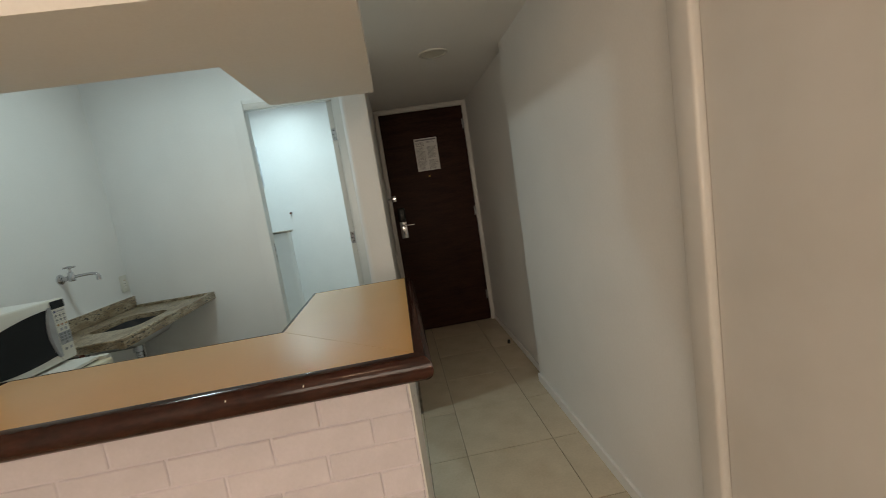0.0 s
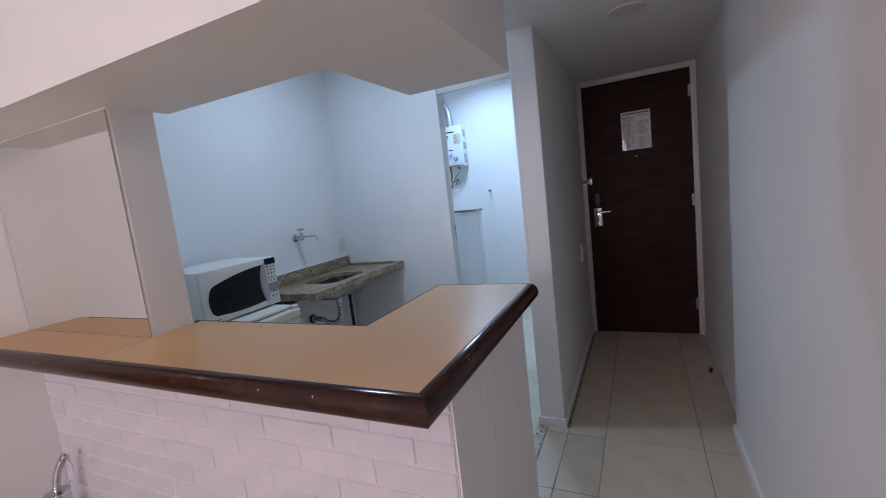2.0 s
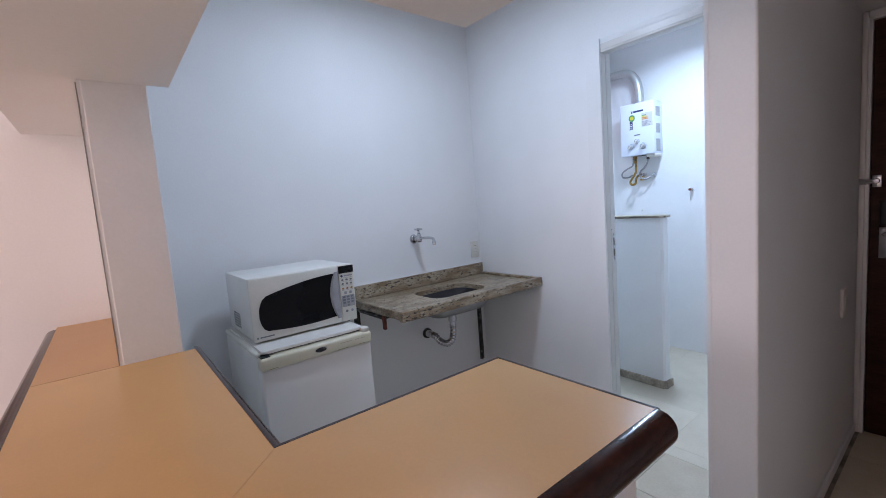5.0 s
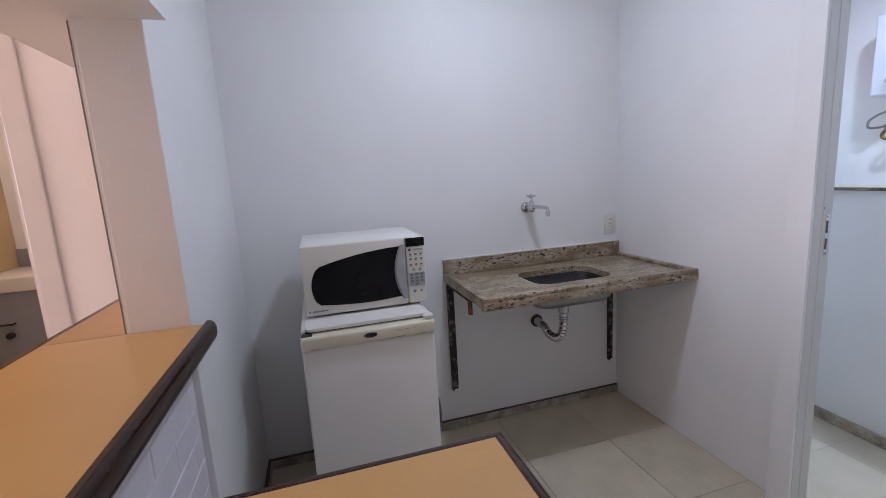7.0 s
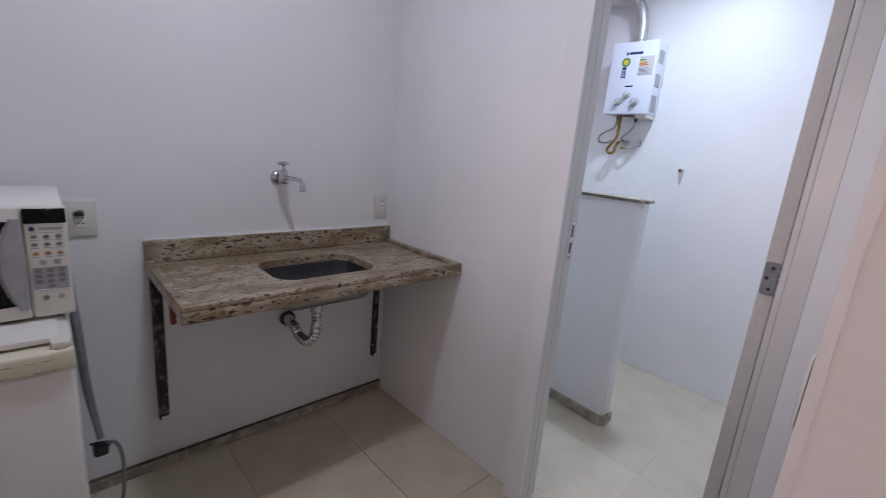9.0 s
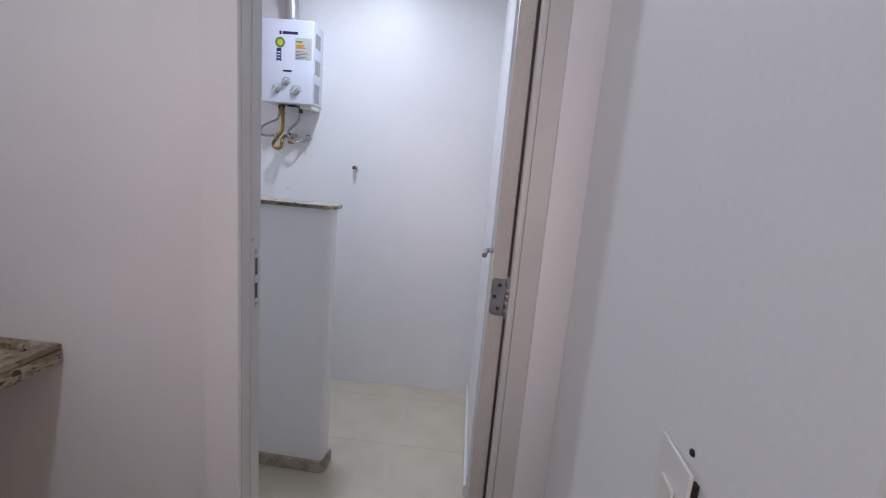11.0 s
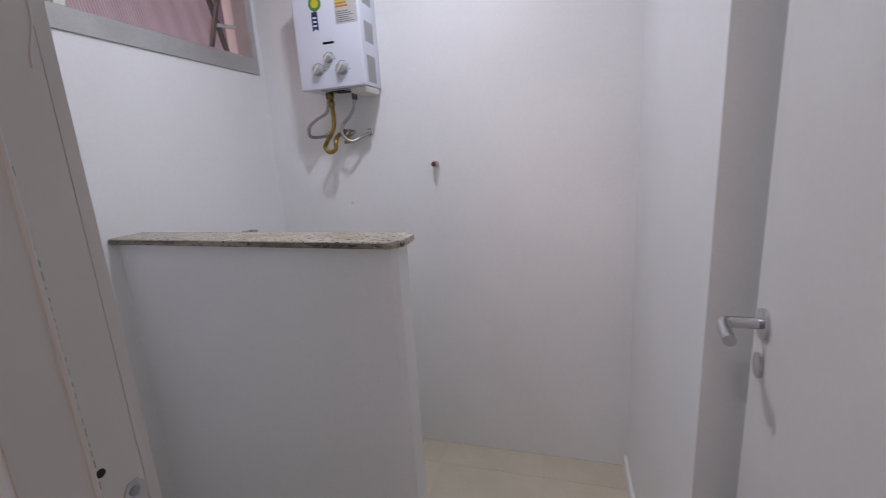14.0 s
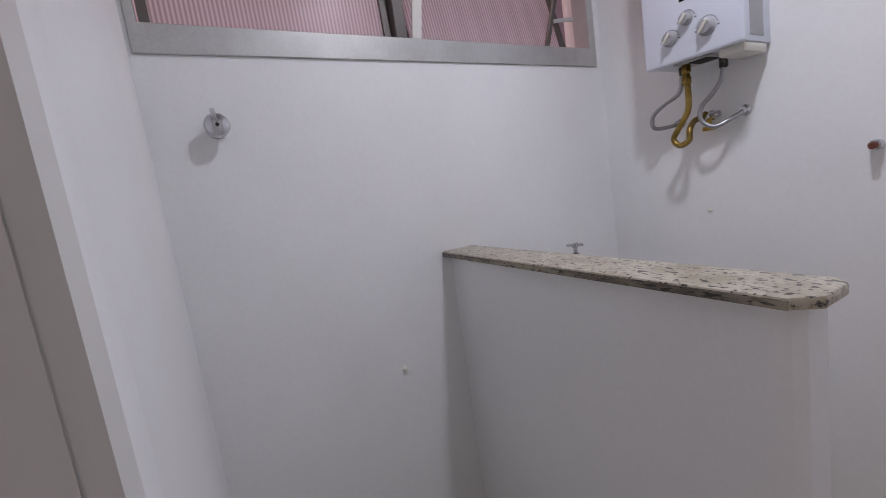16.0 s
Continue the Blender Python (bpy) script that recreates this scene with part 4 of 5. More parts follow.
    part("key_rose", bm_at(lathe(bmesh.new(), [(0.02, 0), (0.02, 0.005), (0.014, 0.006)], Matrix.Translation((0.0, 0.55, 1.035)) @ pose(0, 0, 0, 0, -90, 0), 18), tilt), CHROME, leaf)
    # no hole is cut; a dark disc gives its shade
    part("screw_hole", lathe(bmesh.new(), [(0.0035, 0), (0.0035, 0.0006)], Matrix.Translation((1.0298, 0.019, 1.168)) @ ALONG_X, 10), DARK, fr, "dark disc standing for the shade in a screw hole", smooth=False)
    turn = Matrix(((0, 0, 1, 1.0296), (1, 0, 0, 0), (0, 1, 0, 0), (0, 0, 0, 1)))
    outline = [(0.030, 1.006), (0.034, 1.000), (0.042, 1.000), (0.0465, 1.006), (0.0465, 1.072), (0.0530, 1.080), (0.0535, 1.112), (0.0465, 1.120), (0.0465, 1.139), (0.042, 1.145), (0.034, 1.145), (0.030, 1.139)]
    part("strike_plate", bm_at(prism(bmesh.new(), outline, 0, 0.0014), turn), CHROME, fr, "steel strike plate with a lip", smooth=False)
    for z in (1.009, 1.136):
        part("screw", lathe(bmesh.new(), [(0.004, 0), (0.004, 0.0008), (0.002, 0.001)], Matrix.Translation((1.031, 0.038, z)) @ ALONG_X, 10), STEEL, fr)
    part("strike_hole", boxes(((1.0305, 0.033, 1.080), (1.0315, 0.0425, 1.122)), ((1.0305, 0.033, 1.022), (1.0315, 0.0425, 1.060))), mat("dull_brass_hole", (0.10, 0.065, 0.03), 0.6), fr, "brass-coloured latch holes", smooth=False)
    return d


service_door()


def partition():
    p = thing("half_partition", "white half-height partition with pale granite coping", "partition", pose(0.5, 0.79, 0))
    part("body", prism(bmesh.new(), [(0.045, 0.785), (0.962, 0.738), (0.975, 0.752), (0.975, 0.815), (0.045, 0.86)], 0, 1.178), PAINT_K, p, smooth=False)
    part("coping", prism(bmesh.new(), [(0.045, 0.755), (0.97, 0.705), (1.0, 0.735), (1.0, 0.805), (0.985, 0.828), (0.045, 0.87)], 1.178, 1.196, 0.004, 2), GRANITE_W, p, "pale speckled granite coping")
    part("coping_edge", prism(bmesh.new(), [(0.046, 0.7535), (0.9705, 0.7035), (0.972, 0.7055), (0.046, 0.7565)], 1.1795, 1.1925), GRANITE_E, p, "unpolished dark streaked front edge", smooth=False)
    part("skirting", prism(bmesh.new(), [(0.045, 0.773), (0.966, 0.726), (0.988, 0.748), (0.988, 0.83), (0.976, 0.83), (0.976, 0.75), (0.961, 0.7375), (0.045, 0.7845)], 0, 0.055, 0.003, 1), SKIRT, p, "dull stone skirting")
    return p


partition()


def water_heater():
    h = thing("water_heater", "white gas water heater hanging on the wall", "water heater", pose(0.48, 1.587, 1.66))
    X0, X1, Y, Z0, Z1 = 0.338, 0.622, 1.42, 1.66, 2.085
    part("case", box(bmesh.new(), (X0 + 0.002, Y + 0.018, Z0 + 0.004), (X1 - 0.008, 1.5865, Z1 - 0.004), 0.004, 2), HEATERW, h, "white enamelled case")
    cover = part("cover", box(bmesh.new(), (X0, Y, Z0), (X1, Y + 0.02, Z1), 0.007, 3), HEATERW, h, "white enamelled front cover")
    part("under_tray", box(bmesh.new(), (0.405, 1.455, 1.659), (0.515, 1.56, 1.666), 0.003, 1), GREYP, h, "grey metal base tray")
    # the slot's inner shade, laid on as a dark sheet
    part("air_slot", box(bmesh.new(), (0.445, 1.47, 1.6575), (0.50, 1.54, 1.6605)), DARK, h, "dark sheet standing for the shaded air slot")
    part("under_box", box(bmesh.new(), (0.545, 1.44, 1.638), (0.612, 1.57, 1.664), 0.006, 2), CREAMLT, h)
    for x, z, r in ((0.425, 1.731, 0.021), (0.476, 1.770, 0.018), (0.530, 1.728, 0.024)):
        m = Matrix.Translation((x, Y, z)) @ pose(0, 0, 0, 90, 0, 0)
        k = part("knob", lathe(bmesh.new(), [(r, 0), (r, 0.004), (r * 0.86, 0.008), (r * 0.82, 0.017), (r * 0.72, 0.020)], m, 28), KNOB, cover, "grey round knob")
        part("pointer", bm_at(box(bmesh.new(), (-0.004, -r * 0.8, 0.018), (0.004, r * 0.8, 0.027), 0.002, 2), m @ pose(0, 0, 0, 0, 0, -38)), CREAMLT, k)
        bm = bmesh.new()
        for j in range(14):
            a = radians(12 + j * 12)
            box(bm, (x + (r + 0.005) * math.cos(a) - 0.0022, Y - 0.0006, z + (r + 0.005) * math.sin(a) - 0.0011), (x + (r + 0.005) * math.cos(a) + 0.0022, Y - 0.0001, z + (r + 0.005) * math.sin(a) + 0.0011))
        for side in (-1, 1):
            box(bm, (x + side * (r + 0.006) - 0.003, Y - 0.0006, z - 0.005), (x + side * (r + 0.006) + 0.003, Y - 0.0001, z - 0.001))
        part("dial_marks", bm, INK, cover, smooth=False)
    part("flame_window", box(bmesh.new(), (0.457, Y - 0.001, 1.822), (0.506, Y + 0.001, 1.830), 0.0005, 1), BLACKGLASS, cover)
    part("maker_mark", boxes(((0.435, Y - 0.0006, 2.008), (0.447, Y, 2.026)), ((0.452, Y - 0.0006, 2.010), (0.536, Y, 2.024))), NAVY, cover, "dark maker bar", smooth=False)
    part("seal", lathe(bmesh.new(), [(0.027, 0), (0.027, 0.0006)], Matrix.Translation((0.44, Y, 1.968)) @ pose(0, 0, 0, 90, 0, 0), 24), GREEN, cover, "green round seal")
    part("seal_core", lathe(bmesh.new(), [(0.016, 0.0005), (0.016, 0.0011)], Matrix.Translation((0.44, Y, 1.968)) @ pose(0, 0, 0, 90, 0, 0), 20), YELLOW, cover)
    bm = bmesh.new()
    pts = [(0.421, 1.94), (0.421, 1.872), (0.434, 1.880), (0.447, 1.872), (0.447, 1.94)]
    a = [bm.verts.new((x, Y - 0.0006, z)) for x, z in pts]
    b = [bm.verts.new((x, Y - 0.0001, z)) for x, z in pts]
    bm.faces.new(a)
    for j in range(5):
        bm.faces.new([a[j], a[(j + 1) % 5], b[(j + 1) % 5], b[j]])
    rb = part("ribbon", bm, NAVY, cover, "navy ribbon print", smooth=False)
    for z in (1.888, 1.902, 1.916):
        part("print_bar", boxes(((0.426, Y - 0.001, z), (0.442, Y - 0.0005, z + 0.006))), HEATERW, rb, smooth=False)
    lab = part("energy_label", box(bmesh.new(), (0.522, Y - 0.0007, 1.885), (0.612, Y - 0.0001, 1.995)), PAPER, cover, "energy label", smooth=False)
    for j, mm in enumerate((GREEN, YELLOW, ORANGEP, ORANGEP)):
        part("label_bar", boxes(((0.526, Y - 0.0013, 1.972 - j * 0.010), (0.560 + j * 0.006, Y - 0.0007, 1.979 - j * 0.010))), mm, lab, smooth=False)
    for j in range(6):
        part("label_bar", boxes(((0.526, Y - 0.0013, 1.891 + j * 0.007), (0.598 - (j % 3) * 0.01, Y - 0.0007, 1.8935 + j * 0.007))), INK, lab, smooth=False)
    for z0, z1 in ((1.682, 1.776), (1.83, 1.90), (1.965, 2.035)):
        lv = part("louvre_panel", box(bmesh.new(), (X1 - 0.0082, 1.468, z0 - 0.003), (X1 - 0.0076, 1.543, z1 + 0.003)), KNOB, h, "pressed louvre field", smooth=False)
        for j in range(9):
            part("louvre", box(bmesh.new(), (X1 - 0.0078, 1.471 + j * 0.008, z0), (X1 - 0.0066, 1.4755 + j * 0.008, z1)), GREYP, lv)
    # flue
    bm = tube(bmesh.new(), [(0.470, 1.50, 2.08), (0.470, 1.50, 2.15), (0.464, 1.50, 2.22), (0.442, 1.50, 2.29), (0.396, 1.50, 2.345), (0.34, 1.50, 2.366), (0.26, 1.50, 2.37), (0.10, 1.50, 2.37), (0.0, 1.50, 2.37)], 0.034, 20, smooth=6)
    part("flue", bm, ALU, h, "grey aluminium flue")
    part("flue_collar", lathe(bmesh.new(), [(0.042, 2.083), (0.042, 2.10), (0.037, 2.106)], Matrix.Translation((0.472, 1.50, 0)), 24), ALU, h)
    # hoses
    braid = lambda i, k: 1.0 + 0.05 * (i % 2)
    bm = lathe(bmesh.new(), [(0.012, 1.600), (0.0145, 1.604), (0.0145, 1.620), (0.011, 1.624), (0.011, 1.634), (0.015, 1.637), (0.015, 1.655), (0.010, 1.662)], Matrix.Translation((0.427, 1.49, 0)), 6)
    part("gas_nut", bm, BRASS, h, "brass hexagon nut")
    part("gas_hose", tube(bmesh.new(), [(0.427, 1.49, 1.61), (0.431, 1.487, 1.568), (0.426, 1.487, 1.519), (0.396, 1.487, 1.475), (0.376, 1.487, 1.442), (0.394, 1.487, 1.419), (0.424, 1.487, 1.430), (0.424, 1.497, 1.466), (0.420, 1.54, 1.492), (0.444, 1.572, 1.497)], 0.0088, 12, radii=braid, smooth=9), BRASS, h, "brass corrugated gas hose")
    bm = lathe(bmesh.new(), [(0.016, 0), (0.016, 0.004), (0.0115, 0.006), (0.0115, 0.034), (0.014, 0.036), (0.014, 0.046)], Matrix.Translation((0.447, 1.587, 1.499)) @ pose(0, 0, 0, 90, 0, 0), 14)
    tube(bm, [(0.447, 1.566, 1.499), (0.480, 1.566, 1.499)], 0.010, 12, smooth=0)
    valve = part("gas_valve", bm, CHROME, h, "chrome gas valve")
    part("valve_lever", boxes(((0.432, 1.552, 1.452), (0.472, 1.560, 1.466)), ((0.446, 1.550, 1.464), (0.458, 1.562, 1.492)), bevel=0.002), YELLOWP, valve, "yellow lever")
    part("cold_hose", tube(bmesh.new(), [(0.402, 1.515, 1.658), (0.398, 1.515, 1.63), (0.388, 1.51, 1.583), (0.341, 1.50, 1.557), (0.302, 1.50, 1.528), (0.300, 1.505, 1.491), (0.325, 1.54, 1.487), (0.345, 1.578, 1.495)], 0.0068, 10, radii=braid, smooth=9), STEEL, h, "braided steel hose")
    part("hot_hose", tube(bmesh.new(), [(0.523, 1.515, 1.65), (0.520, 1.505, 1.594), (0.497, 1.50, 1.557), (0.463, 1.50, 1.526), (0.457, 1.50, 1.488), (0.489, 1.51, 1.459), (0.521, 1.54, 1.474), (0.543, 1.572, 1.492)], 0.0068, 10, radii=braid, smooth=9), STEEL, h, "braided steel hose")
    for x in (0.345, 0.543):
        part("wall_nut", lathe(bmesh.new(), [(0.017, 0), (0.017, 0.004), (0.011, 0.006), (0.011, 0.02)], Matrix.Translation((x, 1.587, 1.494)) @ pose(0, 0, 0, 90, 0, 0), 12), CHROME, h)
    part("hose_nut", lathe(bmesh.new(), [(0.010, 1.622), (0.0125, 1.626), (0.0125, 1.648), (0.009, 1.66)], Matrix.Translation((0.523, 1.513, 0)), 6), RUST, h, "tarnished nut")
    part("hose_nut", lathe(bmesh.new(), [(0.009, 1.635), (0.011, 1.64), (0.011, 1.66)], Matrix.Translation((0.401, 1.515, 0)), 6), RUST, h, "tarnished nut")
    return h


water_heater()

p = thing("pipe_stub", "capped chrome pipe stub with red plug", "pipe", pose(0.832, 1.587, 1.345))
part("stub", lathe(bmesh.new(), [(0.013, 0), (0.013, 0.028), (0.010, 0.03)], Matrix.Translation((0.832, 1.587, 1.345)) @ pose(0, 0, 0, 90, 0, 0), 14), CHROME, p)
part("plug", lathe(bmesh.new(), [(0.009, 0.028), (0.009, 0.045), (0.006, 0.048)], Matrix.Translation((0.832, 1.587, 1.345)) @ pose(0, 0, 0, 90, 0, 0), 8), REDRUST, p, "dull red plug")
p = thing("wall_anchor", "small white screw anchor in the wall", "screw", pose(0.426, 1.587, 1.193), "wall anchors")
part("head", lathe(bmesh.new(), [(0.007, 0), (0.007, 0.003), (0.004, 0.005)], Matrix.Translation((0.426, 1.587, 1.193)) @ pose(0, 0, 0, 90, 0, 0), 10), CREAMLT, p)
p = thing("wall_anchor", "small broken white anchor in the wall", "screw", pose(0.045, 0.567, 0.868), "wall anchors")
part("head", lathe(bmesh.new(), [(0.010, 0), (0.008, 0.006), (0.003, 0.012)], Matrix.Translation((0.045, 0.567, 0.868)) @ ALONG_X, 7), CREAMLT, p)

v = thing("shower_valve", "round chrome valve with small lever on the wall", "valve", pose(0.045, 0.19, 1.605))
mv = Matrix.Translation((0.045, 0.19, 1.605)) @ ALONG_X
part("flange", lathe(bmesh.new(), [(0.024, 0), (0.024, 0.004), (0.016, 0.008), (0.016, 0.024)], mv, 20), CHROME, v)
part("knob", lathe(bmesh.new(), [(0.014, 0.024), (0.025, 0.034), (0.0275, 0.038), (0.0275, 0.046), (0.024, 0.052), (0.010, 0.055)], mv, 32), CHROME, v, "chrome knob")
part("lever", tube(bmesh.new(), [(0.094, 0.19, 1.610), (0.101, 0.187, 1.624), (0.104, 0.184, 1.640)], 0.005, 10), CHROME, v)
part("marker", lathe(bmesh.new(), [(0.0045, 0.054), (0.0045, 0.0572)], mv, 8), DARK, v)
t2 = thing("washing_tap", "chrome cross-handled tap behind the partition", "tap", pose(0.045, 1.29, 1.07))
part("body", tube(bmesh.new(), [(0.046, 1.29, 1.07), (0.09, 1.29, 1.07), (0.13, 1.29, 1.065), (0.145, 1.29, 1.045)], 0.010, 12), CHROME, t2)
part("stem", lathe(bmesh.new(), [(0.014, 1.065), (0.014, 1.085), (0.008, 1.09), (0.008, 1.108)], Matrix.Translation((0.095, 1.29, 0)), 14), CHROME, t2)
bm = lathe(bmesh.new(), [(0.01, 1.108), (0.012, 1.112), (0.012, 1.120), (0.007, 1.124)], Matrix.Translation((0.095, 1.29, 0)), 14)
for a in (30, 120, 210, 300):
    c, s = math.cos(radians(a)), math.sin(radians(a))
    tube(bm, [(0.095 + 0.008 * c, 1.29 + 0.008 * s, 1.116), (0.095 + 0.03 * c, 1.29 + 0.03 * s, 1.117)], 0.0055, 8, smooth=0)
part("cross_handle", bm, CHROME, t2)


# ---- service window ----
reed = bpy.data.materials.new("reeded_glass")
reed.use_nodes = True
rn, rl = reed.node_tree.nodes, reed.node_tree.links
rb = rn["Principled BSDF"]
rb.inputs["Base Color"].default_value = (0.80, 0.74, 0.78, 1)
rb.inputs["Roughness"].default_value = 0.3
rt = rn.new("ShaderNodeBsdfTranslucent")
rt.inputs["Color"].default_value = (0.90, 0.84, 0.88, 1)
rm = rn.new("ShaderNodeMixShader")
rm.inputs["Fac"].default_value = 0.25
rw = rn.new("ShaderNodeTexWave")
rw.bands_direction = "Y"
rw.inputs["Scale"].default_value = 30
rc = rn.new("ShaderNodeTexCoord")
rl.new(rc.outputs["Object"], rw.inputs["Vector"])
rr = rn.new("ShaderNodeValToRGB")
rr.color_ramp.elements[0].color, rr.color_ramp.elements[1].color = (0.36, 0.31, 0.35, 1), (0.84, 0.79, 0.84, 1)
rl.new(rw.outputs["Fac"], rr.inputs["Fac"])
rl.new(rr.outputs["Color"], rt.inputs["Color"])
rl.new(rt.outputs[0], rm.inputs[1])
rl.new(rb.outputs[0], rm.inputs[2])
rl.new(rm.outputs[0], rn["Material Output"].inputs["Surface"])


def window():
    w = thing("window_1", "grey aluminium window with tilted reeded glass sashes", "window", pose(0.0, 0.81, WZ0))
    w["kind"] = "structure"
    y0, y1, z0, z1 = 0.058, 1.557, 1.772, 2.402
    bm = bmesh.new()
    for lo, hi in (((-0.02, y0, z0), (0.052, y1, z0 + 0.066)), ((-0.02, y0, z1 - 0.04), (0.052, y1, z1)), ((-0.02, y0, z0 + 0.062), (0.052, y0 + 0.022, z1 - 0.04)), ((-0.02, y1 - 0.035, z0 + 0.062), (0.052, y1, z1 - 0.04))):
        box(bm, lo, hi, 0.002, 1)
    fr = part("window_frame", bm, ALU, w, "grey aluminium frame")
    part("mullion", box(bmesh.new(), (-0.015, 0.715, z0 + 0.062), (0.03, 0.752, z1 - 0.04), 0.002, 1), mat("bronze_aluminium", (0.16, 0.14, 0.13), 0.5, 0.6), w, "brown aluminium mullion")
    part("stay_bar", bm_at(box(bmesh.new(), (-0.004, -0.016, 0.0), (0.004, 0.016, 0.52), 0.001, 1), Matrix.Translation((0.035, 0.775, z0 + 0.05)) @ pose(0, 0, 0, -6, 6, 0)), WHITEGOODS, w, "white stay bar")
    for k, (a, b) in enumerate(((y0 + 0.025, 0.713), (0.756, y1 - 0.10))):
        m = Matrix.Translation((-0.005, a, z0 + 0.035)) @ pose(0, 0, 0, 0, -14 if k else -4, 0)
        L, H = b - a, 0.50
        s = part("sash", bm_at(boxes(((-0.012, 0, 0), (0.012, L, 0.022)), ((-0.012, 0, H - 0.022), (0.012, L, H)), ((-0.012, 0, 0.022), (0.012, 0.022, H - 0.022)), ((-0.012, L - 0.022, 0.022), (0.012, L, H - 0.022))), m), MATS["bronze_aluminium"], w, "brown aluminium sash", smooth=False)
        bm = bmesh.new()
        n = int((L - 0.044) / 0.006)
        rows = []
        for j in range(n + 1):
            yy = 0.022 + (L - 0.044) * j / n
            d = 0.0016 * (j % 2)
            rows.append([bm.verts.new((d, yy, 0.022)), bm.verts.new((d, yy, H - 0.022))])
        for r0, r1 in zip(rows, rows[1:]):
            bm.faces.new([r0[0], r1[0], r1[1], r0[1]])
        g = part("pane", bm_at(bm, m), reed, s, "reeded obscured glass")
        g.visible_shadow = False
    part("tilt_arm", bm_at(box(bmesh.new(), (-0.006, -0.009, 0), (0.006, 0.009, 0.34), 0.002, 1), Matrix.Translation((0.02, 1.325, z0 + 0.06)) @ pose(0, 0, 0, -20, 0, 0)), MATS["bronze_aluminium"], w, "brown tilting arm")
    part("tilt_link", bm_at(box(bmesh.new(), (-0.003, 0, -0.007), (0.003, 0.12, 0.007), 0.001, 1), Matrix.Translation((0.02, 1.365, z0 + 0.165)) @ pose(0, 0, 0, 8, 0, 0)), ALU, w)
    return w


window()
shaft = setting("backdrop_shaft", boxes(((-1.6, -1.2, 0.5), (-1.5, 4.4, 4.4)), ((-1.5, 4.3, 0.5), (-0.12, 4.4, 4.4)), ((-1.5, -1.2, 0.5), (-0.12, -1.1, 4.4))), PINKWALL, "pink wall of the light shaft outside")
lamp("shaft_daylight", "AREA", look((-0.8, 0.85, 3.6), (-1.3, 0.85, 2.2)), 68, (0.97, 0.94, 1.0), size=1.2, size_y=2.2)

# ---- adjoining room seen past the counter ----
bm = bmesh.new()
for lo, hi in (((-0.012, -2.74, 0), (0.014, -2.655, 2.16)), ((-0.012, -3.585, 0), (0.014, -3.5, 2.16)), ((-0.012, -3.5, 2.1), (0.014, -2.74, 2.16))):
    box(bm, (max(lo[0], 0.0005), lo[1], lo[2]), hi, 0.005)
box(bm, (-0.119, -2.755, 0), (0.0, -2.7405, 2.1))
setting("trim_doorway", bm, GLOSS, "white moulded door casing")
vn = thing("vanity_cabinet", "grey vanity cabinet with white basin top", "cabinet", pose(-1.25, -3.3, 0))
body = part("body", box(bmesh.new(), (-1.5, -3.60, 0.0), (-1.02, -3.0, 0.83), 0.004), GREYCAB, vn)
part("basin_top", box(bmesh.new(), (-1.5, -3.6195, 0.83), (-1.0, -2.98, 0.92), 0.012, 3), WHITEGOODS, vn, "white basin top")
part("splashback", box(bmesh.new(), (-1.4998, -3.619, 0.92), (-1.48, -2.98, 1.04), 0.003, 1), GREYCAB, vn, "grey splashback")
part("handle", tube(bmesh.new(), [(-1.02, -3.56, 0.64), (-0.995, -3.56, 0.64), (-0.995, -3.44, 0.64), (-1.02, -3.44, 0.64)], 0.006, 8, smooth=0), BLACK, vn, "black bar handle")
part("lock_knob", lathe(bmesh.new(), [(0.02, 0), (0.02, 0.02), (0.012, 0.026)], Matrix.Translation((-1.02, -3.47, 0.57)) @ ALONG_X, 14), BLACK, vn, "black round knob")
sw = thing("light_switch", "cream switch plate on the ochre wall", "switch", pose(-0.967, -3.62, 0.83))
part("plate", box(bmesh.new(), (-0.9975, -3.6195, 0.77), (-0.925, -3.61, 0.89), 0.003), CREAMLT, sw)
part("rocker", box(bmesh.new(), (-0.983, -3.61, 0.81), (-0.952, -3.606, 0.85), 0.001, 1), WHITEGOODS, sw)

# ---- chrome corner stand ----
st = thing("chrome_hose_holder", "chrome cup holder with corrugated hose in the corner", "holder", pose(0.145, -2.238, 0))
M = Matrix.Translation((0.145, -2.238, 0))
bm = bmesh.new()
rows = []
for r, z, slant in ((0.001, 0.0, 0), (0.037, 0.0, 0), (0.040, 0.008, 0), (0.040, 0.285, 0.22), (0.0375, 0.286, 0.22), (0.036, 0.02, 0), (0.001, 0.018, 0)):
    rows.append([bm.verts.new(M @ Vector((r * math.cos(a), r * math.sin(a), z + slant * r * math.sin(a + 0.6)))) for a in [2 * math.pi * j / 32 for j in range(32)]])
for r0, r1 in zip(rows, rows[1:]):
    for j in range(32):
        bm.faces.new([r0[j], r0[(j + 1) % 32], r1[(j + 1) % 32], r1[j]])
part("cup", bm, CHROME, st, "polished chrome cup with a slanted mouth")
part("collar", lathe(bmesh.new(), [(0.014, 0.352), (0.030, 0.349), (0.042, 0.354), (0.043, 0.357), (0.030, 0.354), (0.014, 0.358)], M, 32), CHROME, st, "chrome dish collar")
part("hose", tube(bmesh.new(), [(0.138, -2.244, 0.03), (0.140, -2.242, 0.28), (0.146, -2.238, 0.36), (0.153, -2.231, 0.415), (0.162, -2.220, 0.455), (0.173, -2.206, 0.484)], 0.0115, 14, radii=lambda i, k: 1.0 + 0.2 * (i % 2), smooth=12), CHROME, st, "corrugated chrome hose")
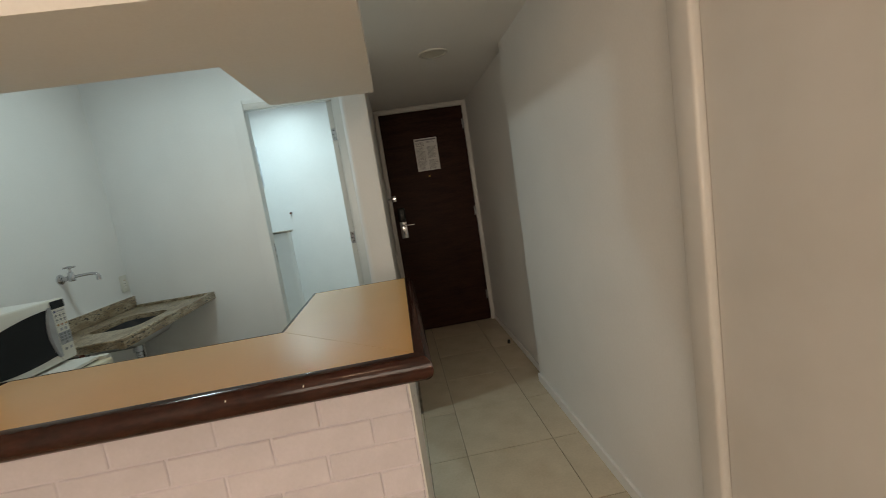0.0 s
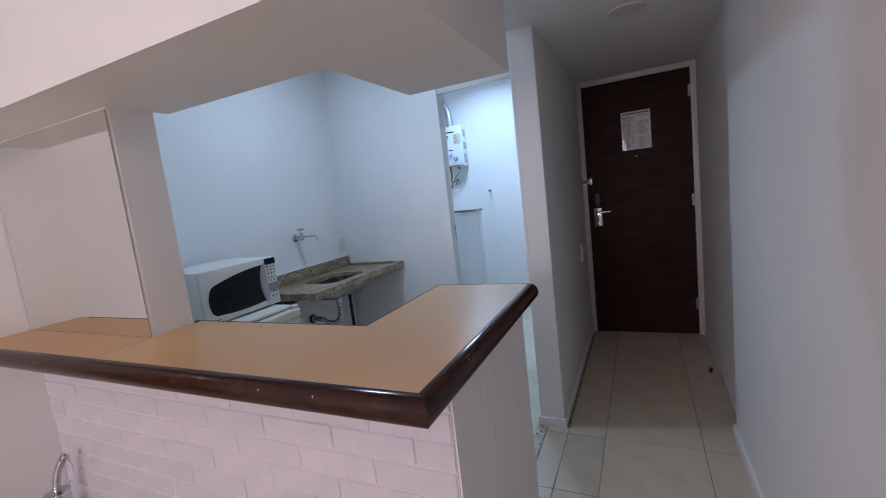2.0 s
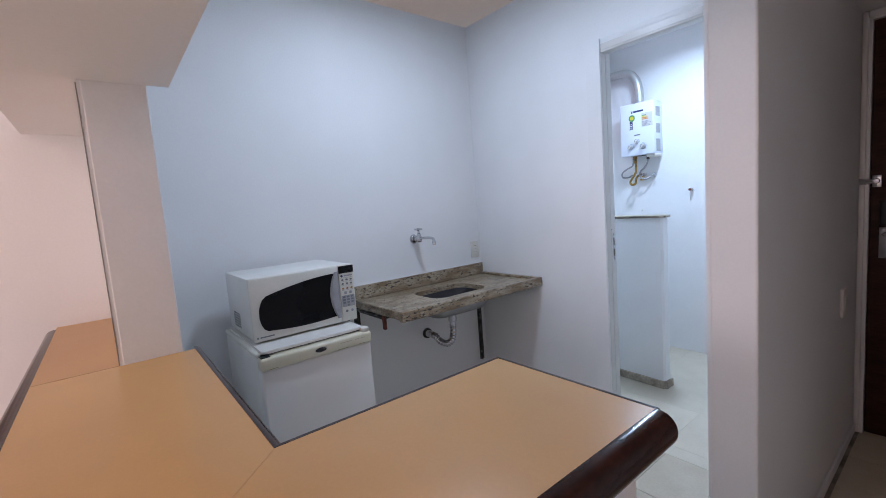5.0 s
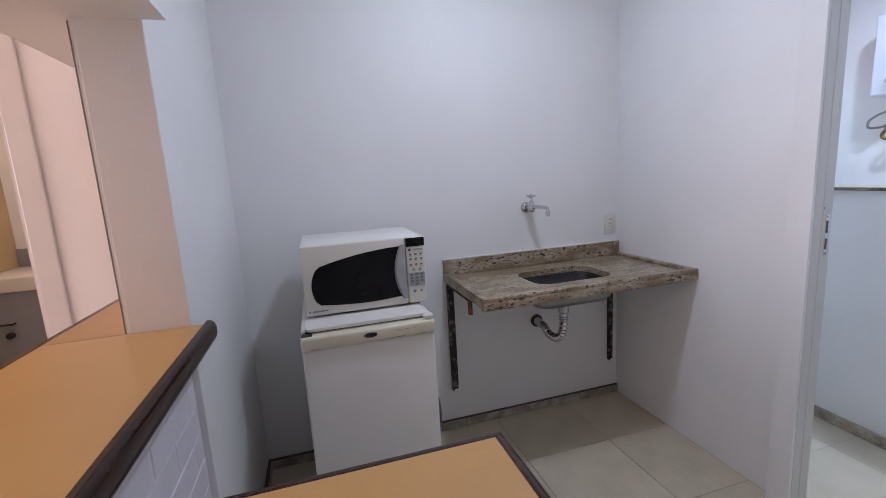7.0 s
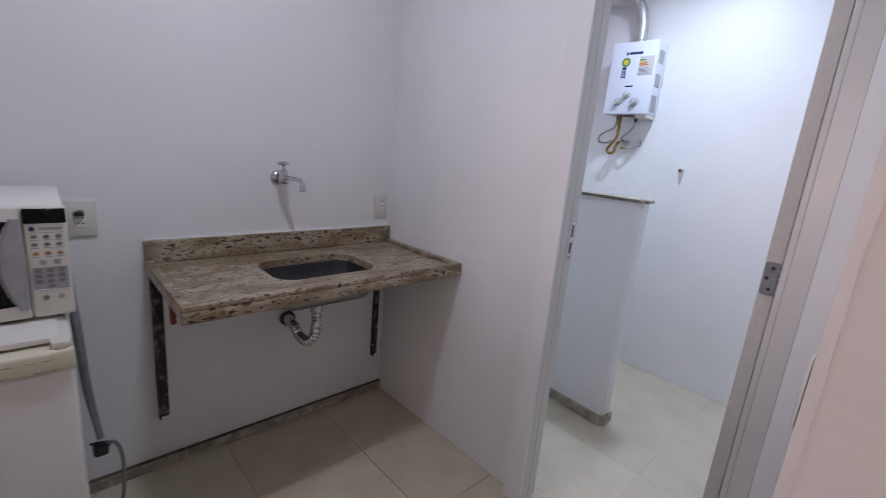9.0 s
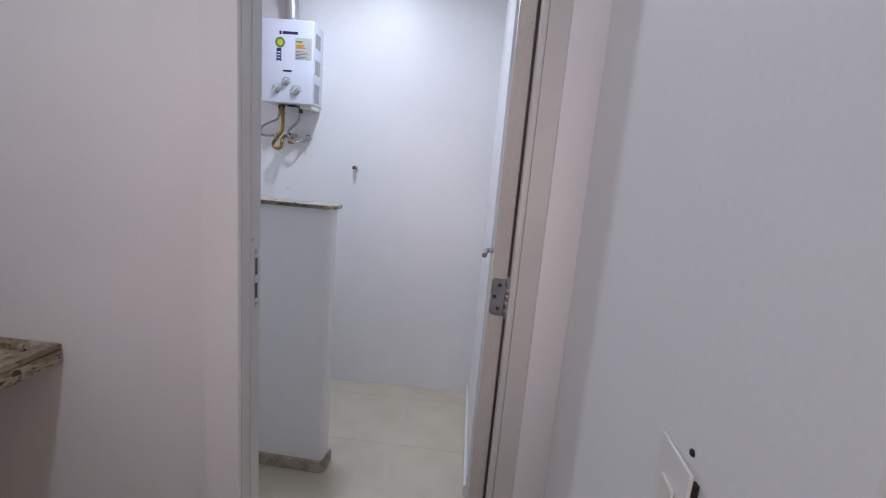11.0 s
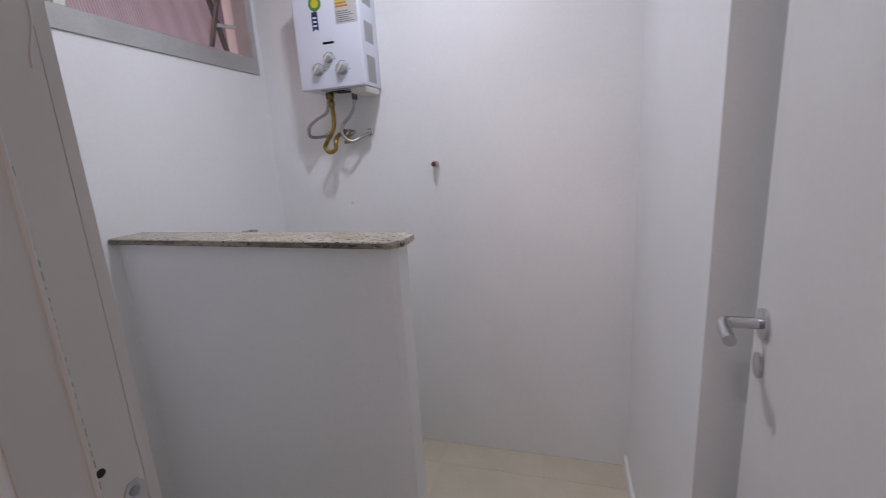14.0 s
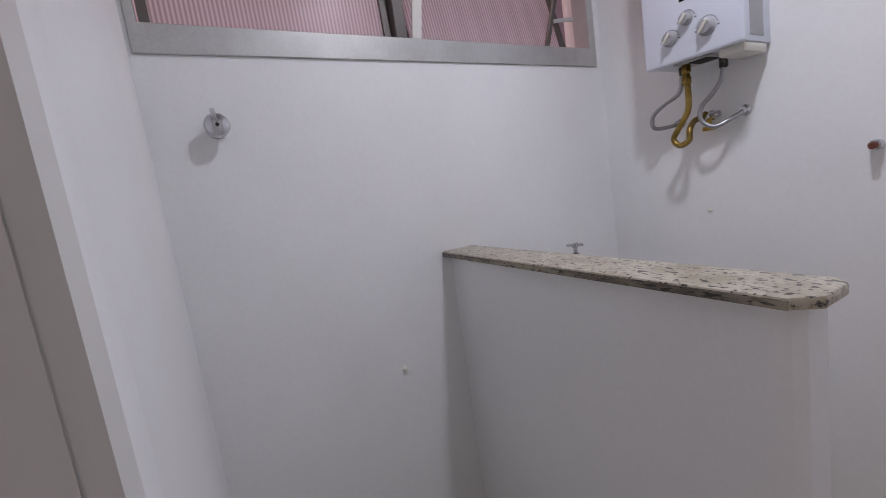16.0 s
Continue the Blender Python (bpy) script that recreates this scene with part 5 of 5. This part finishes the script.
part("wire_loop", tube(bmesh.new(), [(0.180, -2.196, 0.486), (0.192, -2.190, 0.44), (0.190, -2.208, 0.39), (0.180, -2.224, 0.356)], 0.0022, 6), STEEL, st, "thin steel wire")
part("end_cap", lathe(bmesh.new(), [(0.006, -0.012), (0.015, -0.008), (0.016, 0.006), (0.012, 0.012), (0.004, 0.013)], Matrix.Translation((0.176, -2.202, 0.489)) @ pose(0, 0, 0, -50, 20, 0), 18), CHROME, st, "chrome end cap")

# ---- floor tiles and bricks, last ----
def shared(name, bm, material, smooth=False):
    return mesh_of(name, bm, material, smooth)


PT = 0.45
tile_meshes = {}


def lay(material, gap, x0, y0, x1, y1, ox, oy):
    """Square tiles on a grid through (ox, oy), cut at the bounds of one room."""
    i0, j0 = math.floor((x0 - ox) / PT), math.floor((y0 - oy) / PT)
    for i in range(i0, math.ceil((x1 - ox) / PT)):
        for j in range(j0, math.ceil((y1 - oy) / PT)):
            a, b = max(x0, ox + i * PT), max(y0, oy + j * PT)
            w, d = min(x1, ox + (i + 1) * PT) - a, min(y1, oy + (j + 1) * PT) - b
            if w < 0.02 or d < 0.02:
                continue
            key = (material.name, round(w, 4), round(d, 4))
            if key not in tile_meshes:
                tile_meshes[key] = shared("tile", box(bmesh.new(), (gap, gap, -0.01), (w - gap, d - gap, 0.0), min(gap, 0.001), 1), material)
            t = new("tile", tile_meshes[key])
            t.location = (a, b, rng.uniform(-0.0006, 0.0006) if gap > 0.001 else 0.0)
            t.parent = floor


rng = random.Random(4)
lay(TILE, 0.0018, 0.0, -6.2, 2.715, -2.14, 2.106, -0.778)
lay(TILE, 0.0018, 1.914, -2.14, 2.76, 0.9, 2.106, -0.778)
lay(TILE, 0.0012, 0.0, -2.01, 1.80, 0.0, 0.398, -0.81)
lay(TILE, 0.0018, 1.80, -1.47, 1.914, -0.716, 2.106, -0.778)
lay(TILE_S, 0.0005, 0.0, 0.0, 1.735, 1.587, 0.363, 0.0925)
lay(TILE, 0.0018, -1.5, -3.62, 0.0, -2.5, 2.106, -0.778)

BL, BH = 0.26, 0.0775
brick_mesh = shared("brick", box(bmesh.new(), (0.0032, -0.0045, 0.0025), (BL - 0.0032, 0.02, BH - 0.0025), 0.003, 1), BRICKP)
rngb = random.Random(8)


def course(face, x0, x1, flip):
    k = 0
    z = 0.933
    while z > 0.0:
        z -= BH
        k += 1
        start = (0.762 if k % 2 else 0.632) - 5 * BL
        i = 0
        while start + i * BL < x1:
            a, b = start + i * BL, start + (i + 1) * BL
            i += 1
            if b < x0 + 0.04:
                continue
            a2, b2 = max(a, x0), min(b, x1)
            if b2 - a2 < 0.03:
                continue
            ob = new("brick", brick_mesh)
            ob.parent = half_wall
            s = (b2 - a2) / BL
            jit = rngb.uniform(-0.0015, 0.0015)
            if flip:
                ob.matrix_basis = Matrix.Translation((b2, face - jit, z)) @ pose(0, 0, 0, 0, 0, 180) @ Matrix.Diagonal((s, 1, 1, 1))
            else:
                ob.matrix_basis = Matrix.Translation((a2, face + jit, z)) @ Matrix.Diagonal((s, 1, 1, 1))


course(-2.139, 0.0, 1.909, False)
course(-2.0185, 0.83, 1.786, True)
